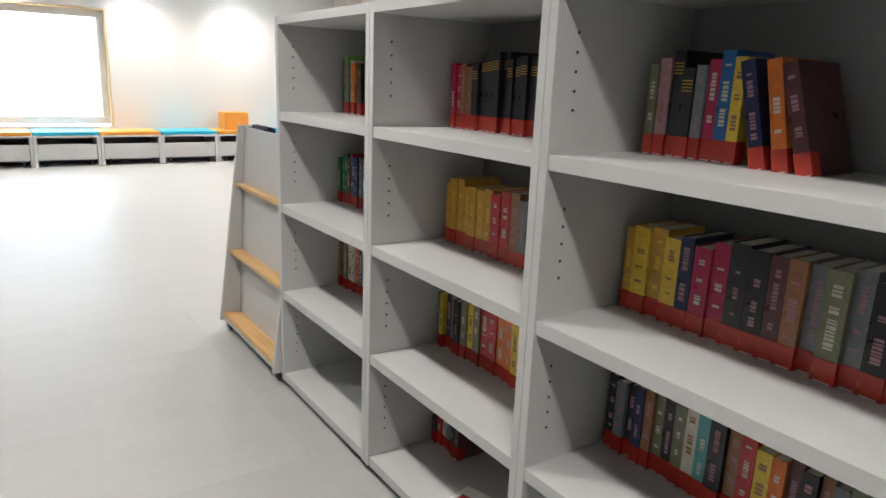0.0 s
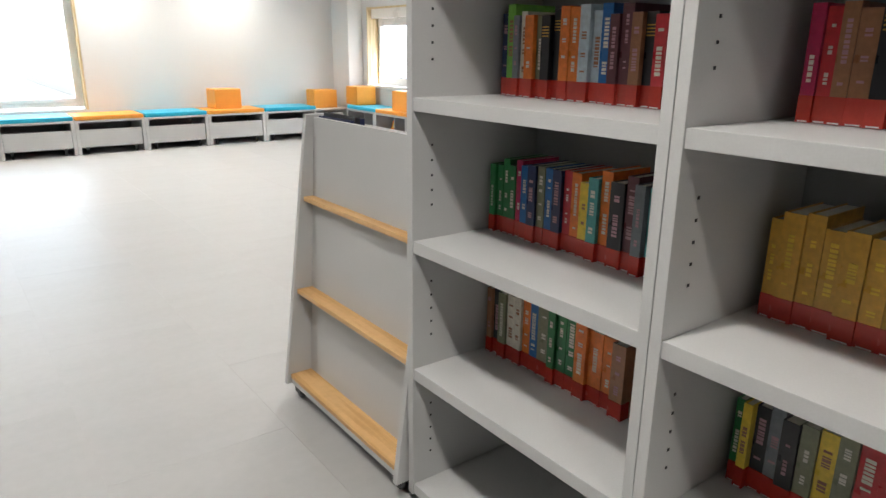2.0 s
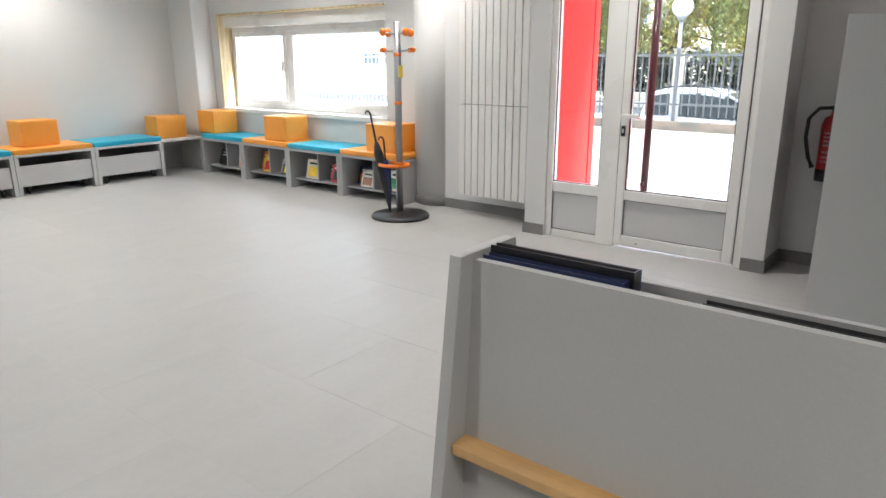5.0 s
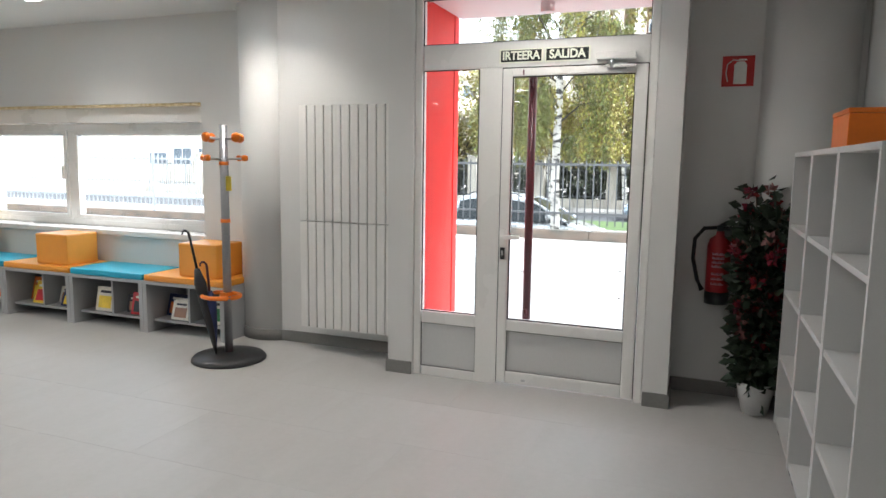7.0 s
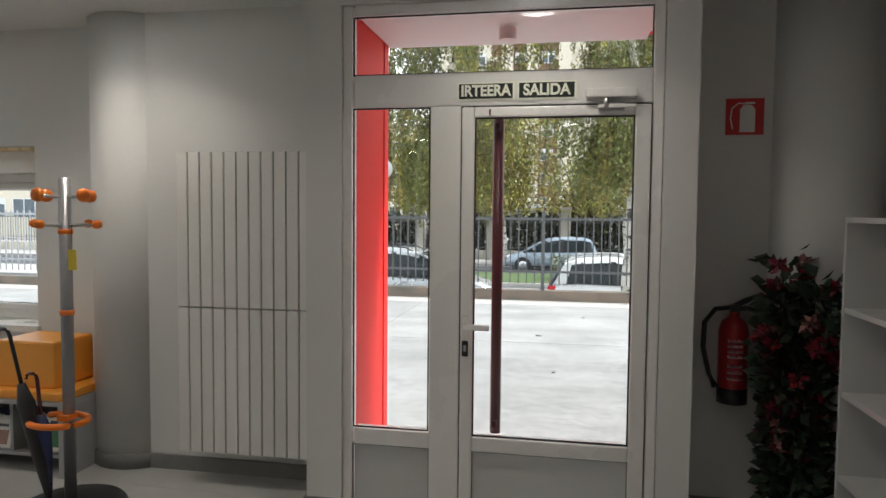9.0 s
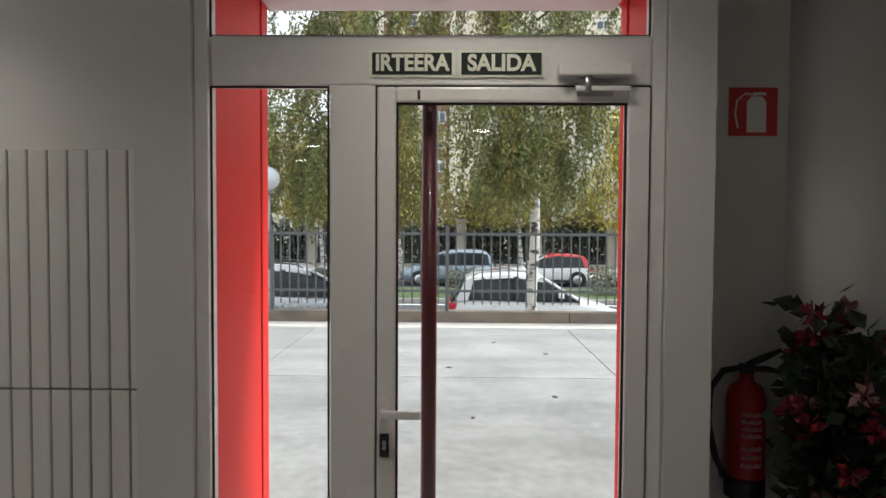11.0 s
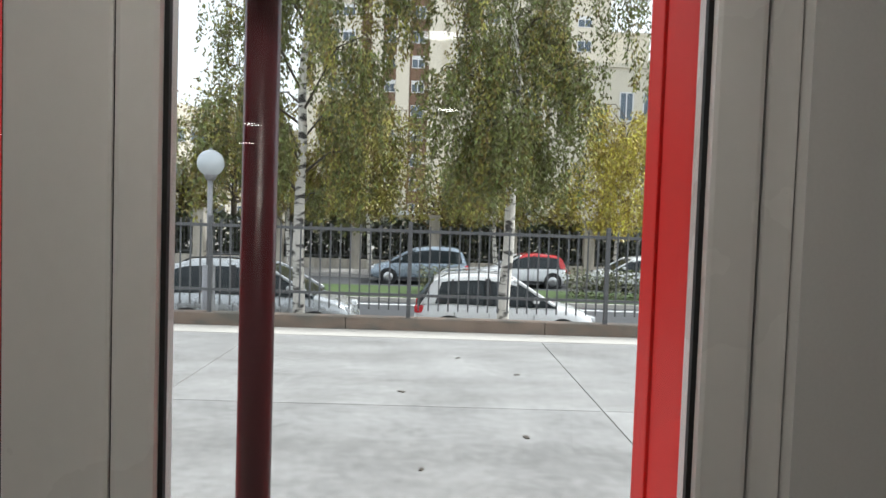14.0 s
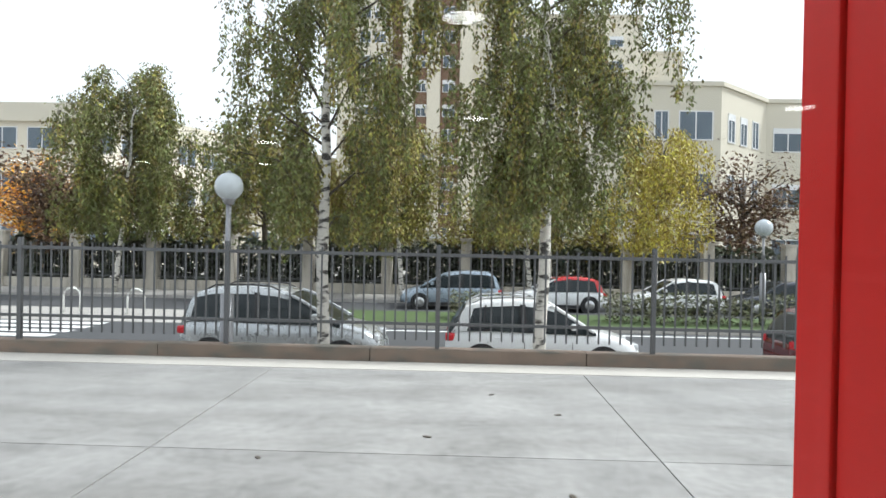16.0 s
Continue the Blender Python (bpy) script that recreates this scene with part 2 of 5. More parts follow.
M_HEAD = mat("head_lamp", (0.7, 0.72, 0.74), 0.12, var=0.05)
M_GLOBE = mat("lamp_globe", (0.5, 0.54, 0.56), 0.06, var=0.06, spec=0.8)


# ---- mesh helpers ----
def box(bm, x0, y0, z0, x1, y1, z1, bevel=0.0):
    r = bmesh.ops.create_cube(bm, size=1.0)
    vs = r["verts"]
    for v in vs:
        v.co = Vector(((x0 + x1) / 2 + v.co.x * (x1 - x0), (y0 + y1) / 2 + v.co.y * (y1 - y0), (z0 + z1) / 2 + v.co.z * (z1 - z0)))
    if bevel:
        es = list({e for v in vs for e in v.link_edges})
        bmesh.ops.bevel(bm, geom=es, offset=bevel, segments=2, affect="EDGES", profile=0.6)
    return vs


def tube(bm, points, radii, sides=10, cap=True):
    """A round bar along points."""
    rings = []
    if isinstance(radii, (int, float)):
        radii = [radii] * len(points)
    pts = [Vector(p) for p in points]
    for i, p in enumerate(pts):
        d = (pts[min(i + 1, len(pts) - 1)] - pts[max(i - 1, 0)]).normalized()
        u = d.orthogonal().normalized() if abs(d.z) < 0.9 else Vector((1, 0, 0))
        u = (u - d * u.dot(d)).normalized()
        w = d.cross(u)
        rings.append([bm.verts.new(p + (u * math.cos(2 * math.pi * k / sides) + w * math.sin(2 * math.pi * k / sides)) * radii[i]) for k in range(sides)])
    for a, b in zip(rings, rings[1:]):
        for k in range(sides):
            bm.faces.new((a[k], a[(k + 1) % sides], b[(k + 1) % sides], b[k])).smooth = True
    if cap:
        bm.faces.new(rings[0][::-1])
        bm.faces.new(rings[-1])


def prism(bm, outline, axis, a, b, bevel=0.0):
    """Extrudes a 2D outline along x, y or z from a to b."""
    def at(p, q):
        return {"x": (q, p[0], p[1]), "y": (p[0], q, p[1]), "z": (p[0], p[1], q)}[axis]
    lo, hi = [bm.verts.new(at(p, a)) for p in outline], [bm.verts.new(at(p, b)) for p in outline]
    fs = [bm.faces.new(lo), bm.faces.new(hi)]
    k = len(outline)
    for i in range(k):
        fs.append(bm.faces.new((lo[i], lo[(i + 1) % k], hi[(i + 1) % k], hi[i])))
    bmesh.ops.recalc_face_normals(bm, faces=fs)
    if bevel:
        bmesh.ops.bevel(bm, geom=list({e for f in fs for e in f.edges}), offset=bevel, segments=2, affect="EDGES", profile=0.6)


def lathe(bm, profile, sides=24, cx=0.0, cy=0.0):
    """Turns a profile of (radius, z) about the upright axis."""
    rings = [[bm.verts.new((cx + r * math.cos(2 * math.pi * k / sides), cy + r * math.sin(2 * math.pi * k / sides), z)) for k in range(sides)] for r, z in profile]
    for a, b in zip(rings, rings[1:]):
        for k in range(sides):
            bm.faces.new((a[k], a[(k + 1) % sides], b[(k + 1) % sides], b[k])).smooth = True
    bm.faces.new(rings[0][::-1])
    bm.faces.new(rings[-1])


def mesh_of(name, bm, material):
    me = bpy.data.meshes.new(name)
    bmesh.ops.recalc_face_normals(bm, faces=bm.faces)
    bm.to_mesh(me)
    bm.free()
    me.materials.append(material)
    return me


def part(name, bm, material, parent, label=""):
    """Links a bmesh as one mesh object under a thing or a part."""
    ob = new(name, bm if isinstance(bm, bpy.types.Mesh) else mesh_of(name, bm, material))
    ob.parent = parent
    return tagged(ob, label)


def boxes(*rows, bevel=0.0):
    bm = bmesh.new()
    for r in rows:
        box(bm, *r, bevel=bevel)
    return bm


def thing(name, m, label, category, group="", kind=""):
    ob = new(name)
    ob.empty_display_size = 0.1
    ob.matrix_world = m
    return tagged(ob, label, category, group, kind)


def solid(name, bm, material, label, category, kind="structure"):
    return tagged(new(name, mesh_of(name, bm, material)), label, category, "", kind)


def soup(name, verts, faces, material, parent=None, label=""):
    me = bpy.data.meshes.new(name)
    me.from_pydata(verts, [], faces)
    me.materials.append(material)
    ob = new(name, me)
    if parent:
        ob.parent = parent
    return tagged(ob, label)


# ---- room shell ----
DX = 5.27      # inner face of the door set
WX = 5.85      # window wall
RX = 5.64      # walls beside the door
FY = 11.6      # far wall
XL, YB = -7.4, -2.6
T = 0.3
solid("wall_window", boxes((WX, 7.55, 0, WX + T, 8.1, CEIL), (WX, 10.95, 0, WX + T, FY + T, CEIL), (WX, 8.1, 0, WX + T, 10.95, 0.74), (WX, 8.1, 1.9, WX + T, 10.95, CEIL)),
      M_WALL, "smooth white painted wall with a wide low window", "wall")
solid("wall_radiator", boxes((RX, 6.06, 0, RX + T, 7.55, CEIL)), M_WALL, "white painted wall behind the tall radiator", "wall")
solid("wall_extinguisher", boxes((RX, 3.3, 0, RX + T, 4.24, CEIL)), M_WALL, "white painted wall behind the fire extinguisher", "wall")
solid("wall_lintel", boxes((DX - 0.02, 4.24, 2.49, RX + T, 6.06, CEIL)), M_WALL, "white painted lintel over the glazed entrance", "wall")
solid("pillar_1", boxes((DX - 0.02, 5.88, 0, RX + T, 6.06, 2.49)), M_WALL, "white painted pier beside the entrance", "wall")
solid("pillar_2", boxes((DX - 0.02, 4.24, 0, 5.4, 4.385, 2.49), (5.4, 4.24, 0, RX + T, 4.275, 2.49)), M_WALL, "white painted pier beside the entrance", "wall")
solid("wall_far", boxes((XL, FY, 0, -0.35, FY + T, CEIL), (1.99, FY, 0, WX, FY + T, CEIL), (-0.35, FY, 0, 1.99, FY + T, 0.5), (-0.35, FY, 2.17, 1.99, FY + T, CEIL)),
      M_WALL, "plain white painted end wall with a window", "wall")
solid("wall_side", boxes((3.25, 3.0, 0, RX, 3.3, CEIL)), M_WALL, "white painted side wall behind grey shelves", "wall")
solid("wall_back_1", boxes((3.25, YB, 0, 3.55, 3.0, CEIL)), M_WALL, "plain white painted wall", "wall")
solid("wall_back_2", boxes((XL - T, YB - T, 0, 3.55, YB, CEIL)), M_WALL, "plain white painted wall", "wall")
solid("wall_left", boxes((XL - T, YB, 0, XL, FY + T, CEIL)), M_WALL, "plain white painted wall", "wall")
solid("ceiling", boxes((XL - T, YB - T, CEIL, WX + T, FY + T, CEIL + 0.2)), M_CEIL, "flat white plaster ceiling with round recessed lights", "ceiling")
bm = bmesh.new()
lathe(bm, [(0.27, 0), (0.27, CEIL)], 48, 5.84, 7.36)
solid("column_1", bm, M_WALL, "round white painted column against the wall", "column")
bm = bmesh.new()
lathe(bm, [(0.27, 0), (0.27, CEIL)], 48, 5.74, 3.58)
solid("column_2", bm, M_WALL, "round white painted column in the corner", "column")
solid("column_3", boxes((WX - 0.26, 11.08, 0, WX, FY, CEIL), bevel=0.02), M_WALL, "square white painted pilaster in the corner", "column")
# baseboards
bm = bmesh.new()
lathe(bm, [(0.282, 0.0), (0.282, 0.085), (0.272, 0.087)], 48, 5.84, 7.36)
solid("baseboard_1", bm, M_BASE, "dark grey tile skirting curved round the column", "baseboard")
bm = bmesh.new()
lathe(bm, [(0.282, 0.0), (0.282, 0.085), (0.272, 0.087)], 48, 5.74, 3.58)
solid("baseboard_2", bm, M_BASE, "dark grey tile skirting curved round the column", "baseboard")
solid("baseboard_3", boxes((RX - 0.012, 6.075, 0, RX, 7.2, 0.085)), M_BASE, "dark grey tile skirting", "baseboard")
solid("baseboard_4", boxes((DX - 0.032, 5.885, 0, DX - 0.02, 6.072, 0.085), (DX - 0.02, 6.06, 0, RX, 6.072, 0.085)), M_BASE, "dark grey tile skirting round the pier", "baseboard")
solid("baseboard_5", boxes((DX - 0.032, 4.228, 0, DX - 0.02, 4.38, 0.085), (DX - 0.02, 4.228, 0, RX, 4.24, 0.085)), M_BASE, "dark grey tile skirting round the pier", "baseboard")
solid("baseboard_6", boxes((RX - 0.012, 3.85, 0, RX, 4.228, 0.085)), M_BASE, "dark grey tile skirting", "baseboard")
solid("baseboard_7", boxes((WX - 0.012, 7.6, 0, WX, 11.08, 0.085), (XL, FY - 0.012, 0, WX - 0.26, FY, 0.085)), M_BASE, "dark grey tile skirting", "baseboard")


# ---- windows ----
def window(name, m, w, h, mull, label):
    """A white two-light window: x along the wall, y outwards, z up from the sill."""
    win = thing(name, m, label, "window", "", "structure")
    f = 0.06
    part("window_frame", boxes((0, 0, 0, w, 0.07, f), (0, 0, h - f, w, 0.07, h), (0, 0, f, f, 0.07, h - f), (w - f, 0, f, w, 0.07, h - f), (mull - 0.045, 0, f, mull + 0.045, 0.07, h - f), bevel=0.006), M_PVC, win)
    for a, b in ((f, mull - 0.045), (mull + 0.045, w - f)):
        s = 0.045
        sash = part("sash", boxes((a, -0.015, f, b, 0.05, f + s), (a, -0.015, h - f - s, b, 0.05, h - f), (a, -0.015, f + s, a + s, 0.05, h - f - s), (b - s, -0.015, f + s, b, 0.05, h - f - s), bevel=0.006), M_PVC, win)
        g = part("pane", boxes((a + s - 0.004, 0.016, f + s - 0.004, b - s + 0.004, 0.024, h - f - s + 0.004)), M_GLASS, sash, "clear glass")
        g.visible_shadow = False
        part("gasket", boxes((a + s, 0.004, f + s, b - s, 0.012, f + s + 0.005), (a + s, 0.004, h - f - s - 0.005, b - s, 0.012, h - f - s)), M_GASKET, sash)
    return win


w1 = window("window_1", pose(WX + 0.19, 8.1, 0.77, 0, 0, 90) @ pose(0, 0, 0, 0, 0, 0), 2.85, 0.97, 1.12, "white plastic two-light window with a roller blind box above")
w1.matrix_world = Matrix.Translation((WX + 0.19, 10.95, 0.77)) @ Matrix.Rotation(radians(-90), 4, "Z")
part("blind_box", boxes((0.0, -0.12, 0.97, 2.85, 0.06, 1.13), bevel=0.008), M_PVC, w1, "white roller blind box")
part("handle", boxes((1.03, -0.05, 0.45, 1.06, -0.012, 0.57), bevel=0.006), M_PVC, w1)
solid("window_sill_1", boxes((WX - 0.03, 8.08, 0.722, WX + 0.26, 10.97, 0.768), bevel=0.006), M_PVC, "white window sill board", "sill")
solid("trim_1", boxes((WX - 0.004, 10.925, 0.77, WX + 0.19, 10.946, 1.9), (WX - 0.004, 8.104, 1.875, WX + 0.07, 10.92, 1.896)), M_PLY, "raw pale plywood lining of the window reveal", "trim")
w2 = window("window_2", pose(-0.33, FY + 0.13, 0.53), 2.3, 1.62, 0.75, "large white plastic window over the bench")
part("mullion", boxes((1.5, 0.02, 0.06, 1.51, 0.04, 0.1)), M_PVC, w2)
solid("trim_2", boxes((1.962, FY - 0.004, 0.5, 1.986, FY + 0.13, 2.17), (-0.35, FY - 0.004, 2.14, 1.96, FY + 0.13, 2.166)), M_PLY, "raw pale plywood lining of the window reveal", "trim")

# ---- entrance: fixed frame, side light, transom, door leaf ----
fx0, fx1 = DX, DX + 0.075
ent = thing("door_frame", pose(0, 0, 0), "white plastic entrance frame with side light and transom", "door frame", "", "structure")
part("outer_frame", boxes((fx0, 5.832, 0, fx1, 5.878, 2.49), (fx0, 4.388, 0, fx1, 4.435, 2.49), (fx0, 4.435, 2.44, fx1, 5.82, 2.49), (fx0, 4.435, 2.005, fx1, 5.82, 2.16), (fx0, 5.3, 0, fx1, 5.445, 2.005), (fx0, 5.445, 0, fx1, 5.82, 0.06), (fx0, 5.445, 0.36, fx1, 5.82, 0.44), bevel=0.006), M_PVC, ent)
part("solid_panel", boxes((fx0 + 0.025, 5.44, 0.055, fx0 + 0.05, 5.825, 0.365)), M_PANEL, ent, "ribbed white infill panel")
for nm, y0, z0, y1, z1 in (("side_pane", 5.45, 0.44, 5.832, 2.005), ("transom_pane", 4.435, 2.16, 5.832, 2.44)):
    g = part(nm, boxes((fx0 + 0.03, y0 - 0.01, z0 - 0.01, fx0 + 0.036, y1 + 0.01, z1 + 0.01)), M_GLASS, ent, "clear glass")
    g.visible_shadow = False
    part("gasket", boxes((fx0 + 0.018, y0, z0, fx0 + 0.024, y1, z0 + 0.006), (fx0 + 0.018, y0, z1 - 0.006, fx0 + 0.024, y1, z1), (fx0 + 0.018, y0, z0, fx0 + 0.024, y0 + 0.006, z1), (fx0 + 0.018, y1 - 0.006, z0, fx0 + 0.024, y1, z1)), M_GASKET, ent)
part("drip_strip", boxes((fx0 - 0.004, 4.5, 2.155, fx0 - 0.001, 5.8, 2.157)), M_PANEL, ent)
LY0, LY1, GY0, GY1 = 4.44, 5.294, 4.51, 5.234
leaf = thing("door_1", pose(0, 0, 0), "closed white glazed entrance door with a lower solid panel", "door", "", "structure")
lx0, lx1 = DX - 0.012, DX + 0.055
part("stiles", boxes((lx0, GY1, 0.02, lx1, LY1, 1.998), (lx0, LY0, 0.02, lx1, GY0, 1.998), (lx0, GY0, 1.95, lx1, GY1, 1.998), (lx0, GY0, 0.365, lx1, GY1, 0.437), (lx0, GY0, 0.02, lx1, GY1, 0.1), bevel=0.008), M_PVC, leaf)
part("solid_panel", boxes((lx0 + 0.025, GY0 - 0.005, 0.095, lx0 + 0.045, GY1 + 0.005, 0.37)), M_PANEL, leaf, "ribbed white infill panel")
part("panel_bead", boxes((lx0 + 0.01, GY0, 0.1, lx0 + 0.026, GY1, 0.104), (lx0 + 0.01, GY0, 0.361, lx0 + 0.026, GY1, 0.365), (lx0 + 0.01, GY0, 0.104, lx0 + 0.026, GY0 + 0.004, 0.361), (lx0 + 0.01, GY1 - 0.004, 0.104, lx0 + 0.026, GY1, 0.361)), M_BASE, leaf)
part("panel_bead", boxes((fx0 + 0.01, 5.445, 0.06, fx0 + 0.026, 5.832, 0.064), (fx0 + 0.01, 5.445, 0.356, fx0 + 0.026, 5.832, 0.36), (fx0 + 0.01, 5.445, 0.064, fx0 + 0.026, 5.449, 0.356), (fx0 + 0.01, 5.828, 0.064, fx0 + 0.026, 5.832, 0.356)), M_BASE, ent)
g = part("pane", boxes((lx0 + 0.03, GY0 - 0.01, 0.43, lx0 + 0.036, GY1 + 0.01, 1.957)), M_GLASS, leaf, "clear glass")
g.visible_shadow = False
part("gasket", boxes((lx0 + 0.012, GY0, 0.437, lx0 + 0.022, GY1, 0.444), (lx0 + 0.012, GY0, 1.943, lx0 + 0.022, GY1, 1.95), (lx0 + 0.012, GY0, 0.437, lx0 + 0.022, GY0 + 0.007, 1.95), (lx0 + 0.012, GY1 - 0.007, 0.437, lx0 + 0.022, GY1, 1.95)), M_GASKET, leaf, "black rubber gasket")
part("gap_seal", boxes((lx0 + 0.013, LY1, 0.02, lx0 + 0.02, LY1 + 0.005, 2.003), (lx0 + 0.013, LY0 - 0.004, 0.02, lx0 + 0.02, LY0, 2.003), (lx0 + 0.013, LY0, 1.999, lx0 + 0.02, LY1, 2.004)), M_GASKET, leaf)
hnd = part("handle", boxes((lx0 - 0.012, 5.25, 0.905, lx0, 5.285, 1.02), (lx0 - 0.045, 5.258, 0.962, lx0 - 0.01, 5.277, 0.982), (lx0 - 0.052, 5.15, 0.958, lx0 - 0.034, 5.277, 0.984), bevel=0.005), M_PVC, leaf, "white lever handle")
part("lock", boxes((lx0 - 0.01, 5.253, 0.825, lx0, 5.283, 0.9), bevel=0.004), M_BLACK, leaf, "black lock plate")
part("cylinder", boxes((lx0 - 0.014, 5.262, 0.85, lx0 - 0.008, 5.274, 0.88), bevel=0.002), M_STEEL, leaf)
part("hook", boxes((lx0 - 0.012, 5.158, 1.957, lx0, 5.166, 1.985), bevel=0.002), M_MAROON, leaf)
bm = bmesh.new()
tube(bm, [(DX + 0.105, 5.132, 0.43), (DX + 0.105, 5.132, 1.97)], 0.026, 16)
part("pull_bar", bm, M_MAROON, leaf, "full-height maroon steel pull bar outside")
part("pull_bracket", boxes((DX + 0.052, 5.122, 0.47, DX + 0.09, 5.142, 0.5)), M_MAROON, leaf)
part("pull_bracket", boxes((DX + 0.052, 5.122, 1.9, DX + 0.09, 5.142, 1.93)), M_MAROON, leaf)
part("floor_bolt", boxes((lx0 - 0.006, 5.1, 0.045, lx0, 5.125, 0.06), bevel=0.002), M_STEEL, leaf)
closer = thing("door_closer", pose(DX, 4.62, 2.03), "white surface-mounted door closer with folding arm", "door closer")
part("body", boxes((-0.055, -0.11, -0.005, 0.0, 0.11, 0.035), bevel=0.006), M_PVC, closer)
part("arm", boxes((-0.045, -0.11, -0.05, -0.03, 0.06, -0.035), bevel=0.003), M_PVC, closer)
bm = bmesh.new()
tube(bm, [(-0.035, 0.02, -0.055), (-0.035, 0.02, 0.0)], 0.014, 12)
part("pivot", bm, M_STEEL, closer)
part("plate", boxes((-0.022, -0.06, -0.062, -0.014, 0.05, -0.02)), M_STEEL, closer)


def text_mesh(body, size, material, parent, x, y, z, width):
    """Upright lettering that faces into the room (towards -x)."""
    cu = bpy.data.curves.new("letters", "FONT")
    cu.body, cu.size, cu.extrude, cu.align_x, cu.align_y = body, size, 0.0006, "CENTER", "CENTER"
    cu.offset = size * 0.035
    tmp = bpy.data.objects.new("letters", cu)
    scene.collection.objects.link(tmp)
    dg = bpy.context.evaluated_depsgraph_get()
    me = bpy.data.meshes.new_from_object(tmp.evaluated_get(dg))
    bpy.data.objects.remove(tmp)
    xs = [v.co.x for v in me.vertices]
    sx = width / (max(xs) - min(xs))
    for v in me.vertices:
        v.co.x *= sx
    me.transform(Matrix(((0, 0, -1, 0), (-1, 0, 0, 0), (0, 1, 0, 0), (0, 0, 0, 1))))
    me.materials.clear()
    me.materials.append(material)
    ob = new("letters", me)
    ob.parent = parent
    ob.location = (x, y, z)
    return ob


for word, yc in (("IRTEERA", 5.185), ("SALIDA", 4.905)):
    s = thing("exit_sign", pose(DX - 0.002, yc, 2.07), "dark green exit sign with pale letters reading " + word, "sign", "signs over the door")
    part("plate", boxes((-0.004, -0.135, -0.042, 0, 0.135, 0.042)), M_LUMI, s)
    part("field", boxes((-0.006, -0.125, -0.034, -0.0035, 0.125, 0.034)), M_GREENK, s)
    text_mesh(word, 0.07, M_LUMI, s, -0.0072, 0, 0, 0.232 if word == "IRTEERA" else 0.215)

# ---- red portal outside ----
PO = DX + 0.8
portal = thing("entrance_portal", pose(0, 0, 0), "bright red metal portal round the entrance outside", "portal", "", "structure")
part("side_panel", boxes((5.352, 5.842, -0.05, 5.876, 5.89, 2.529)), M_RED, portal)
part("side_panel", boxes((5.402, 4.278, -0.05, 5.98, 4.33, 2.529)), M_RED, portal)
part("edge_trim", boxes((5.88, 5.836, -0.05, 5.966, 6.2, 2.75), bevel=0.004), M_RED, portal)
part("edge_trim", boxes((5.984, 3.95, -0.05, 6.083, 4.338, 2.75), bevel=0.004), M_RED, portal)
part("header", boxes((PO - 0.085, 4.34, 2.505, PO, 5.834, 2.75), bevel=0.004), M_RED, portal)
part("soffit", boxes((RX + T + 0.052, 4.2, 2.53, PO - 0.086, 5.95, 2.6), (5.352, 4.39, 2.462, RX + T + 0.051, 5.83, 2.489)), M_SOFFIT, portal, "pale soffit")
slamp = thing("soffit_lamp", pose(5.66, 5.12, 2.53), "small cylindrical lamp under the portal soffit", "lamp")
bm = bmesh.new()
tube(bm, [(0, 0, -0.13), (0, 0, 0)], 0.045, 20)
part("can", bm, M_SOFFIT, slamp)
solid("wall_outside", boxes((RX + T, 3.3, -0.3, RX + T + 0.05, 4.2, 3.4), (RX + T, 5.95, -0.3, RX + T + 0.05, 7.55, 3.4)), M_BEIGE, "outer render of the building", "wall")

# ---- ceiling lights ----
def ceiling_light(x, y):
    s = thing("ceiling_light", pose(x, y, CEIL), "round recessed LED ceiling light, lit", "ceiling light", "ceiling lights")
    bm = bmesh.new()
    lathe(bm, [(0.115, -0.008), (0.118, 0.0), (0.1, 0.0), (0.098, -0.009)], 32)
    part("rim", bm, M_WHITE, s)
    bm = bmesh.new()
    lathe(bm, [(0.098, -0.010), (0.098, -0.004)], 32)
    part("diffuser", bm, M_LED, s, "glowing white diffuser")


for lx, ly in LAMPS:
    ceiling_light(lx, ly)

# ---- radiator ----
rad = thing("radiator", pose(5.45, 6.115, 0.185), "tall white flat-tube wall radiator in two tiers", "radiator")
for tier, (z0, z1) in enumerate(((0.0, 0.795), (0.8, 1.635))):
    for k in range(11):
        y = k * 0.0702
        part("tube", boxes((0, y, z0, 0.05, y + 0.0625, z1), bevel=0.005), M_RADI, rad)
# black sheet added behind the tubes to paint the shade in their gaps
part("back_panel", boxes((0.051, 0.012, 0.03, 0.068, 0.755, 1.6)), M_BLACK, rad, "added black sheet standing in for the shade between the tubes")
for z in (0.02, 1.56):
    part("header", boxes((0.07, 0.0, z, 0.095, 0.77, z + 0.05)), M_RADI, rad)
for y in (0.15, 0.6):
    part("bracket", boxes((0.07, y, 1.2, 0.188, y + 0.03, 1.25)), M_RADI, rad)

# ---- bookshelves in the aisle ----
SX = 1.31                       # front of the shelves
LEVELS = (0.066, 0.445, 0.822, 1.198)


def castor(parent, x, y):
    bm = bmesh.new()
    tube(bm, [(x - 0.012, y, 0.024), (x + 0.012, y, 0.024)], 0.024, 14)
    box(bm, x - 0.02, y - 0.022, 0.022, x + 0.02, y + 0.022, 0.058)
    return part("castor", bm, M_BLACK, parent, "black castor")


